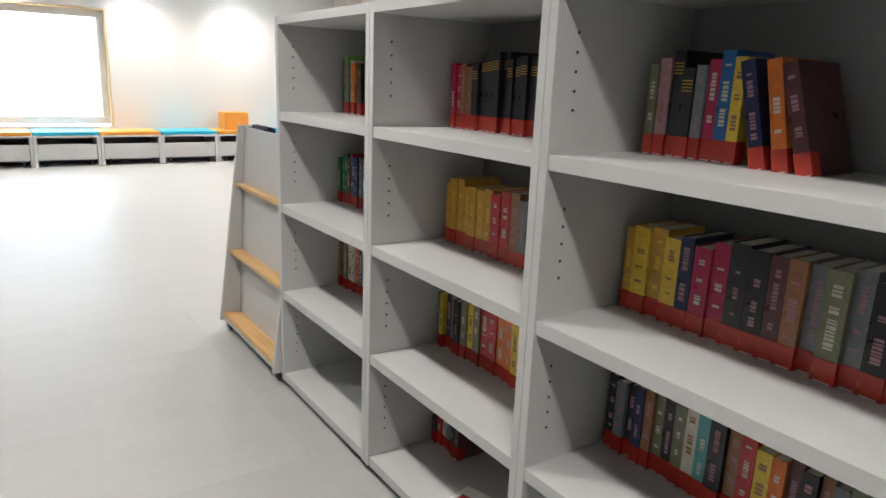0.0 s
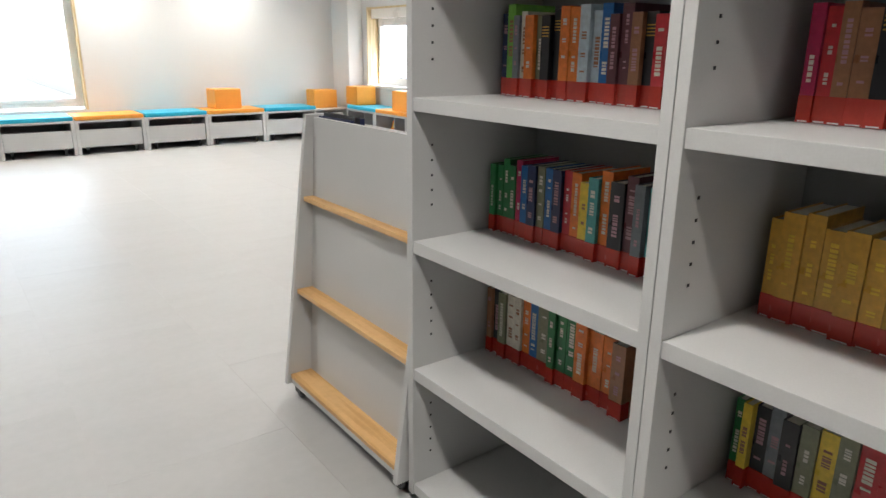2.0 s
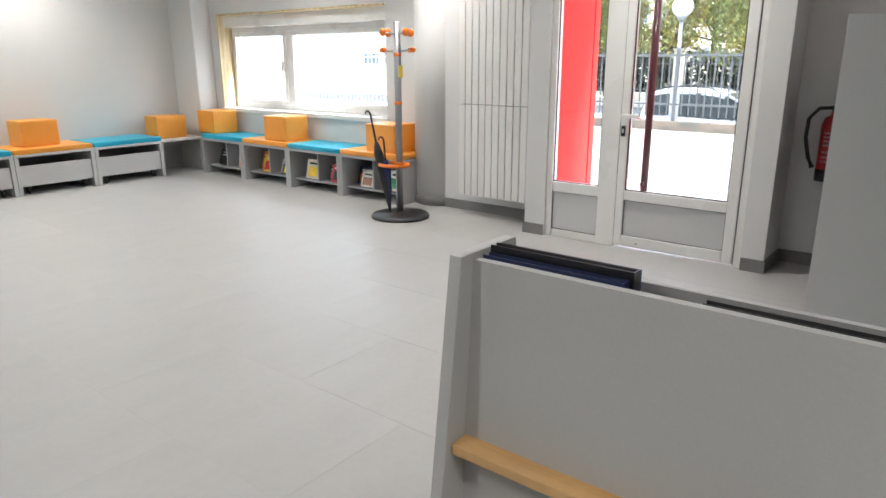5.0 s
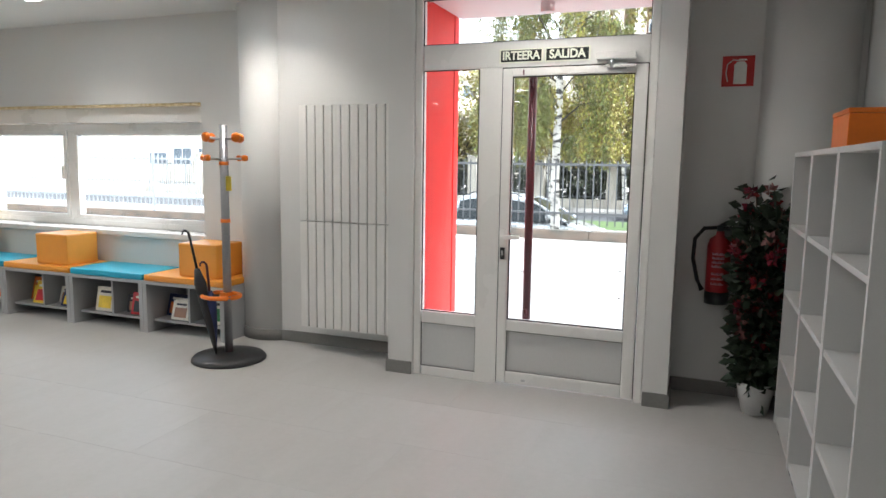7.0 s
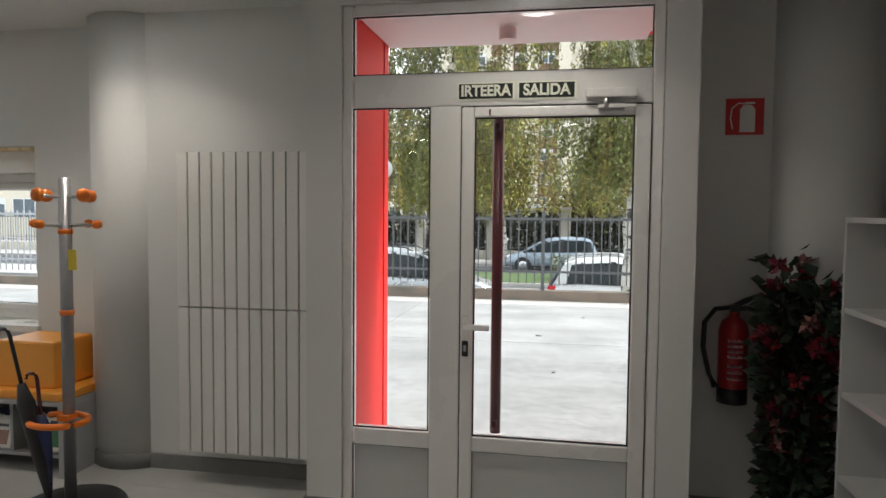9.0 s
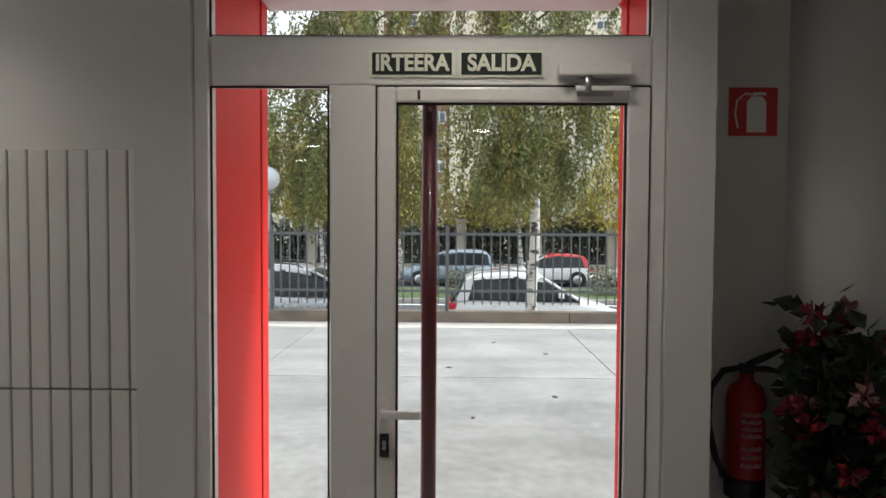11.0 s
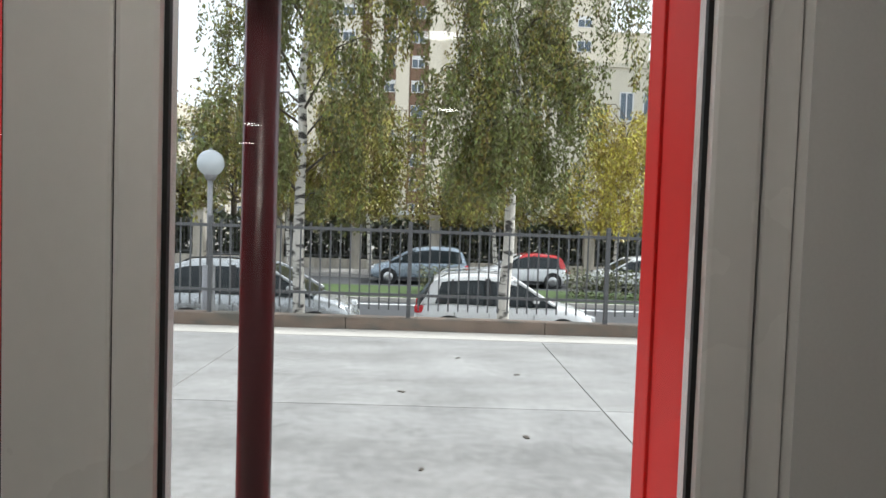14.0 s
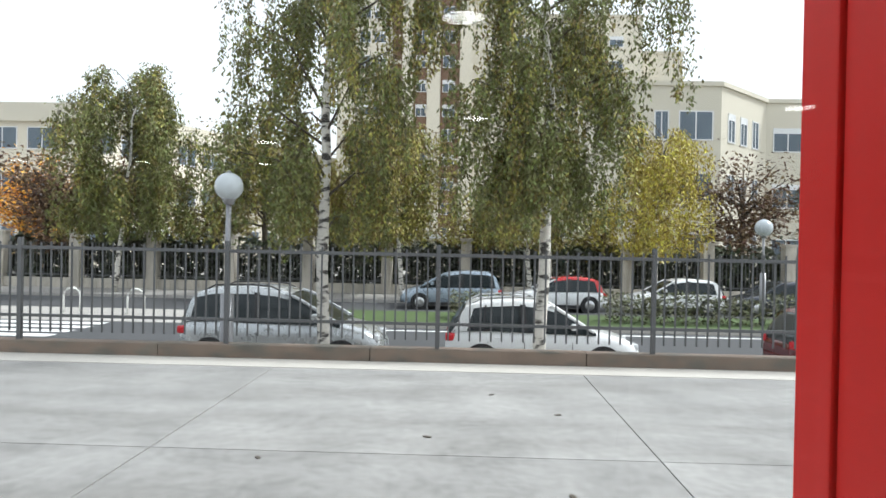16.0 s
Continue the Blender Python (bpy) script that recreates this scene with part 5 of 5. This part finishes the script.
def birch(x, y, z0, H, R, zlow, seed, leafm, tassels, leaf, dense, label, lean=0.0, trunk=0.11, second=None):
    """A weeping birch: white trunk, rising limbs, drooping twigs that carry tassels of small leaves down to zlow."""
    r = random.Random(seed)
    t = thing("birch_tree", pose(x, y, z0), label, "tree", "birch trees")
    bm = bmesh.new()
    pts, rad = [], []
    n = 11
    for k in range(n):
        f = k / (n - 1)
        pts.append(Vector((lean * f * 0.4 + r.uniform(-0.08, 0.08) * f, lean * f + r.uniform(-0.2, 0.2) * f, H * f * 0.96)))
        rad.append(trunk * (1 - f) ** 0.8 + 0.012)
    tube(bm, pts, rad, 12)
    part("trunk", bm, M_BARK, t, "white birch bark with dark scars")
    bm = bmesh.new()
    V, F, V2, F2 = [], [], [], []
    for k in range(30):
        f = 0.26 + 0.72 * (k + r.uniform(0, 0.9)) / 30
        i = min(int(f * (n - 1)), n - 2)
        p = pts[i].lerp(pts[i + 1], f * (n - 1) - i)
        a = k * 2.4 + r.uniform(-0.5, 0.5)
        ln = R * r.uniform(0.4, 1.08) * (0.55 + 1.8 * f * (1.12 - f))
        out = Vector((math.cos(a), math.sin(a), 0))
        rise = r.uniform(0.25, 0.6)
        q1 = p + out * ln * 0.45 + Vector((0, 0, ln * rise))
        q2 = p + out * ln * 0.82 + Vector((0, 0, ln * rise * 1.1))
        q3 = p + out * ln + Vector((0, 0, ln * (rise - 0.25)))
        tube(bm, [p, q1, q2, q3], [0.028, 0.016, 0.009, 0.004], 6, False)
        chain = [p, q1, q2, q3]
        for s in range(tassels):
            g = r.uniform(0.25, 1.0) ** 0.8 * 3
            j = min(int(g), 2)
            b = chain[j].lerp(chain[j + 1], g - j) + Vector((r.gauss(0, 0.1), r.gauss(0, 0.1), r.gauss(0, 0.06))) * R * 0.7
            drop = min(r.uniform(0.2, 0.95) ** 1.3 * R * 1.25, b.z - (zlow - z0) - r.uniform(0, 0.7))
            if drop < 0.15:
                continue
            sway = Vector((r.gauss(0, 0.08), r.gauss(0, 0.08), 0)) + out * r.uniform(-0.05, 0.12)
            tip = b + sway * drop - Vector((0, 0, drop))
            if r.random() < 0.3:
                tube(bm, [b, b.lerp(tip, 0.5), tip], [0.005, 0.004, 0.002], 3, False)
            A, B = (V2, F2) if second and r.random() < 0.22 else (V, F)
            m = max(4, int(drop / dense))
            spread = r.uniform(0.5, 1.2) * leaf * 0.9
            for q in range(m):
                g = r.random()
                w = spread * (0.45 + 1.1 * math.sin(math.pi * min(1, 0.15 + 0.85 * g)))
                pp = b.lerp(tip, g) + Vector((r.gauss(0, w), r.gauss(0, w), r.gauss(0, 0.03)))
                leaf_cards(A, B, pp, Vector((r.gauss(0, 0.45), r.gauss(0, 0.45), -0.9)), leaf * r.uniform(0.4, 0.7), leaf * r.uniform(0.7, 1.25), r)
    part("limbs", bm, M_DBARK, t, "thin dark limbs")
    soup("crown", V, F, leafm, t, "hanging tassels of small leaves")
    if second:
        soup("turning_leaves", V2, F2, second, t, "yellowing tassels")
    return t


birch(17.0, 7.32, ST + 0.13, 10.6, 1.8, 1.2, 21, M_BIRCH, 19, 0.075, 0.0105, "tall weeping birch with green and yellowing leaves", 0.15, second=M_BIRCHD)
birch(17.0, 3.48, ST + 0.13, 11.0, 2.15, 1.7, 22, M_BIRCH, 21, 0.075, 0.0105, "tall weeping birch with green and yellowing leaves", -0.15, second=M_BIRCHD)
birch(36.2, 21.3, ST + 0.14, 10.4, 3.0, 1.3, 23, M_BIRCH, 23, 0.15, 0.028, "leaning green birch by the far footway", -1.2, second=M_BIRCHD)
birch(36.2, 7.7, ST + 0.14, 8.6, 2.8, 1.4, 24, M_BIRCHD, 16, 0.15, 0.028, "olive green birch by the far footway", 0.6, second=M_BIRCH)
birch(36.2, 1.8, ST + 0.14, 6.8, 2.4, 1.3, 25, M_BIRCHD, 15, 0.15, 0.03, "olive green birch by the far footway", 0.3, second=M_BIRCH)
birch(36.2, -3.9, ST + 0.14, 8.2, 2.4, 0.9, 26, M_BIRCHY, 15, 0.15, 0.032, "yellow-leaved birch by the far footway", -0.2, second=M_BIRCHD)
birch(36.2, 11.6, ST + 0.14, 6.5, 2.2, 1.6, 29, M_BIRCHD, 14, 0.15, 0.03, "olive green birch by the far footway", 0.2)


def round_tree(x, y, H, R, seed, leafm, count, leaf, label):
    r = random.Random(seed)
    t = thing("tree", pose(x, y, ST), label, "tree", "trees behind the far railings")
    bm = bmesh.new()
    tube(bm, [(0, 0, 0), (0.05, 0.1, H * 0.3), (0, 0, H * 0.55), (0.1, 0, H * 0.85)], [0.2, 0.15, 0.1, 0.02], 10)
    V, F = [], []
    for k in range(34):
        a, e = r.uniform(0, 6.283), r.uniform(-0.25, 1.3)
        ln = R * r.uniform(0.5, 1.05)
        p = Vector((0, 0, H * r.uniform(0.28, 0.6)))
        q = p + Vector((math.cos(a) * math.cos(e), math.sin(a) * math.cos(e), math.sin(e))) * ln
        q.z = min(q.z, H)
        tube(bm, [p, p.lerp(q, 0.5) + Vector((0, 0, 0.2)), q], [0.06, 0.035, 0.01], 6, False)
        for j in range(count):
            g = r.uniform(0.4, 1.08)
            pp = p.lerp(q, g) + Vector((r.gauss(0, 0.32), r.gauss(0, 0.32), r.gauss(0, 0.26))) * (R / 2.6)
            leaf_cards(V, F, pp, Vector((r.gauss(0, 1), r.gauss(0, 1), r.gauss(-0.3, 0.7))).normalized(), leaf * r.uniform(0.6, 1), leaf * r.uniform(0.8, 1.3), r)
    part("trunk", bm, M_DBARK, t)
    soup("crown", V, F, leafm, t, "loose crown of leaves")


round_tree(43.5, 30.5, 8.8, 3.2, 31, M_GOLD, 120, 0.2, "golden autumn tree behind the railings")
round_tree(41.0, 27.6, 8.0, 3.6, 32, M_AUTUMN, 230, 0.2, "brown autumn tree behind the railings")
round_tree(41.5, 23.4, 8.4, 3.6, 39, M_AUTUMN, 230, 0.2, "brown autumn tree behind the railings")
round_tree(41.5, 18.6, 6.6, 3.0, 40, M_BIRCHD, 150, 0.18, "low olive tree behind the railings")
round_tree(40.5, 15.4, 11.4, 4.2, 33, M_BIRCHD, 240, 0.18, "thin-leaved tree with bare upper twigs")
round_tree(41.0, 10.2, 6.0, 2.8, 37, M_HEDGE, 130, 0.2, "dark green tree behind the railings")
round_tree(42.0, -10.2, 8.6, 3.6, 34, M_AUTUMN, 150, 0.2, "bronze autumn tree behind the railings")
round_tree(42.0, -15.5, 8.0, 3.4, 35, M_HEDGE, 140, 0.2, "dark tree behind the railings")
round_tree(41.0, 4.3, 5.6, 2.6, 36, M_BIRCHD, 120, 0.2, "low green tree behind the railings")
round_tree(41.0, -2.5, 5.2, 2.4, 38, M_BIRCHD, 120, 0.2, "low green tree behind the railings")


def hedge(name, x0, x1, y0, y1, z0, z1, count, leafm, leaf, seed, label):
    r = random.Random(seed)
    V, F = [], []
    for k in range(count):
        yy = r.uniform(y0, y1)
        top = z1 - 0.22 * (z1 - z0) * (0.5 + 0.5 * math.sin(yy * 1.9 + math.sin(yy * 0.7) * 2)) * r.random()
        p = Vector((r.uniform(x0, x1), yy, r.uniform(z0, top)))
        leaf_cards(V, F, p, Vector((r.gauss(0, 1), r.gauss(0, 1), r.gauss(0.3, 0.7))).normalized(), leaf * r.uniform(0.6, 1), leaf * r.uniform(0.8, 1.4), r)
    ob = soup(name, V, F, leafm)
    tagged(ob, label, "hedge", "", "stuff")


hedge("hedge", 39.2, 40.2, -22, 32, -1.1, 1.55, 26000, M_HEDGE, 0.34, 41, "dark clipped hedge behind the railings")
for k, (yy, hh) in enumerate(((4.4, 0.62), (2.9, 0.5), (-0.8, 0.62), (-2.4, 0.7), (-4.2, 0.55), (-6.2, 0.7), (-8.5, 0.5))):
    hedge("shrub", 27.2, 28.6, yy - 0.8, yy + 0.9, ST + 0.16, ST + 0.2 + hh * 1.5, 900, M_SHRUB, 0.11, 50 + k, "low straggling shrub on the verge")

# ---- far railings with piers ----
FXW = 38.4
low = thing("boundary_wall", pose(0, 0, 0), "low beige wall carrying iron railings between piers", "wall", "", "structure")
part("plinth", boxes((FXW, -40, ST, FXW + 0.3, 45, ST + 0.62)), M_PIER, low)
pick = mesh_of("picket", boxes((-0.014, -0.014, 0.6, 0.014, 0.014, 2.45)), M_FENCE)
for k in range(-7, 9):
    yc = 4.75 + 3.95 * k
    pr2 = part("pier", boxes((FXW - 0.12, yc - 0.26, ST, FXW + 0.42, yc + 0.26, ST + 2.85), (FXW - 0.17, yc - 0.31, ST + 2.85, FXW + 0.47, yc + 0.31, ST + 2.98), bevel=0.01), M_PIER, low, "beige capped pier")
    part("rail", boxes((FXW + 0.13, yc + 0.26, ST + 2.15, FXW + 0.17, yc + 3.69, ST + 2.2), (FXW + 0.13, yc + 0.26, ST + 0.75, FXW + 0.17, yc + 3.69, ST + 0.8)), M_FENCE, low)
    for q in range(18):
        o = part("picket", pick, None, low)
        o.location = (FXW + 0.15, yc + 0.4 + q * 0.186, ST)


# ---- buildings ----
def far_window(parent, x, y0, y1, z0, z1, shutter=0.0, depth=0.12):
    """A window in a wall whose outer face lies at x and looks towards -x."""
    w = part("window", boxes((x - 0.03, y0 - 0.08, z0 - 0.08, x + 0.02, y0, z1 + 0.08), (x - 0.03, y1, z0 - 0.08, x + 0.02, y1 + 0.08, z1 + 0.08), (x - 0.03, y0, z1, x + 0.02, y1, z1 + 0.08), (x - 0.05, y0 - 0.08, z0 - 0.08, x + 0.02, y1 + 0.08, z0), (x - 0.02, (y0 + y1) / 2 - 0.04, z0, x + 0.02, (y0 + y1) / 2 + 0.04, z1)), M_BLIND, parent)
    part("pane", boxes((x - 0.008, y0, z0, x + 0.01, y1, z1 - (z1 - z0) * shutter)), M_WGL, w)
    if shutter:
        part("shutter", boxes((x - 0.015, y0, z1 - (z1 - z0) * shutter, x + 0.01, y1, z1)), M_BLIND, w)


br = random.Random(9)
tower = thing("apartment_tower", pose(0, 0, 0), "cream apartment tower with brown brick strips", "building", "", "")
TX = 88.0
part("wall", boxes((TX, 1.5, ST, TX + 16, 21.0, 40)), M_BEIGE, tower)
part("wing", boxes((TX + 1, -16.6, ST, TX + 14, 1.5, 30.0)), M_BEIGE, tower)
part("wing", boxes((TX + 3, -22.2, ST, TX + 14, -16.6, 26.1)), M_BEIGE, tower)
part("roof", boxes((TX - 0.2, 1.3, 40, TX + 16.2, 21.2, 40.5)), M_PALEB, tower)
part("coping", boxes((TX + 0.8, -16.8, 30.0, TX + 14, 1.5, 30.3)), M_PALEB, tower)
part("coping", boxes((TX + 2.8, -22.4, 26.1, TX + 14, -16.6, 26.4)), M_PALEB, tower)
for ya, yb in ((13.0, 14.2), (9.9, 11.5), (5.9, 8.2)):
    part("brick_strip", boxes((TX - 0.05, ya, ST + 3, TX, yb, 40)), M_BROWN, tower, "brown brick strip")
for ya, yb in ((11.55, 12.95), (8.25, 9.85), (4.3, 5.85)):
    part("pilaster", boxes((TX - 0.7, ya, ST, TX, yb, 40)), M_BEIGE, tower)
for fl in range(13):
    z = 2.2 + fl * 3.02
    far_window(tower, TX - 0.02, 15.1, 16.5, z, z + 1.3, br.choice((0, 0.25, 0.5)))
    far_window(tower, TX - 0.02, 17.0, 18.2, z, z + 1.3, br.choice((0, 0.25)))
    far_window(tower, TX - 0.07, 10.0, 11.2, z, z + 1.35, br.choice((0, 0.3, 0.5)))
    far_window(tower, TX - 0.07, 6.5, 7.9, z, z + 1.35, br.choice((0, 0.3, 0.5)))
    for ya, yb in ((13.1, 14.1), (9.85, 10.1), (5.9, 6.4)):
        part("balcony", boxes((TX - 0.6, ya, z + 0.3, TX - 0.06, yb, z + 0.75)), M_BEIGE, tower)
    if z < 27:
        for yc in (-2.0, -7.5, -13.4):
            far_window(tower, TX + 0.98, yc - 0.8, yc + 0.8, z, z + 1.2, br.choice((0, 0.3)))
office = thing("office_building", pose(0, 0, 0), "cream three-storey building with a bent front", "building")
OX = 50.0
bm = bmesh.new()
prism(bm, [(OX, -5.0), (OX, -11.9), (OX + 5, -17.0), (OX + 5, -40), (OX + 16, -40), (OX + 16, -5.0)], "z", ST, 12.3)
part("wall", bm, M_PALEB, office)
bm = bmesh.new()
prism(bm, [(OX - 0.15, -4.9), (OX - 0.15, -12.0), (OX + 4.85, -17.1), (OX + 4.85, -40), (OX + 16, -40), (OX + 16, -4.9)], "z", 12.3, 12.6)
part("parapet", bm, M_PALEB, office)
slant = Matrix.Translation((OX, -11.9, 0)) @ Matrix.Rotation(math.atan2(5.0, 5.1), 4, "Z")
for z in (0.7, 4.7, 8.8):
    far_window(office, OX - 0.02, -11.3, -9.2, z, z + 1.8, 0.0)
    far_window(office, OX - 0.02, -8.4, -7.6, z, z + 1.8, 0.0)
    before = set(office.children)
    for yc in (-1.5, -3.4, -5.3):
        far_window(office, -0.02, yc - 0.45, yc + 0.45, z, z + 1.8, br.choice((0, 0.2)))
    for w in set(office.children) - before:
        w.matrix_local = slant
    for yc in (-18.6, -21.5, -24.4, -28.5, -31.5, -35):
        far_window(office, OX + 4.98, yc - 1.0, yc + 1.0, z, z + 1.6, br.choice((0, 0.2)))
school = thing("low_building", pose(0, 0, 0), "long cream two-storey building behind autumn trees", "building")
HX = 60.0
foot = [(HX, 37.5), (HX, 85), (HX + 40, 85), (HX + 40, 20.0)]
bm = bmesh.new()
prism(bm, foot, "z", ST, 11.1)
part("wall", bm, M_BEIGE, school)
bm = bmesh.new()
prism(bm, [(HX - 0.4, 37.0), (HX - 0.4, 85.5), (HX + 40, 85.5), (HX + 40, 19.4)], "z", 11.1, 12.65)
part("roof", bm, M_PALEB, school)
bend = Matrix.Translation((HX, 37.5, 0)) @ Matrix.Rotation(math.atan2(40.0, 17.5), 4, "Z")
for z in (0.8, 4.9, 8.9):
    for k in range(7):
        far_window(school, HX - 0.02, 39.0 + 3.4 * k, 41.4 + 3.4 * k, z, z + 1.7, br.choice((0, 0, 0.3)))
    before = set(school.children)
    for k in range(10):
        far_window(school, -0.02, -3.6 - 3.2 * k, -1.4 - 3.2 * k, z, z + 1.7, br.choice((0, 0.2)))
    for w in set(school.children) - before:
        w.matrix_local = bend
shed = thing("white_shed", pose(0, 0, 0), "small pale building behind the railings", "building")
part("wall", boxes((47, -1.5, ST, 52, 8.5, 1.9)), M_PALEB, shed)
part("roof", boxes((46.7, -1.8, 1.9, 52.2, 8.8, 2.15)), M_BLIND, shed)
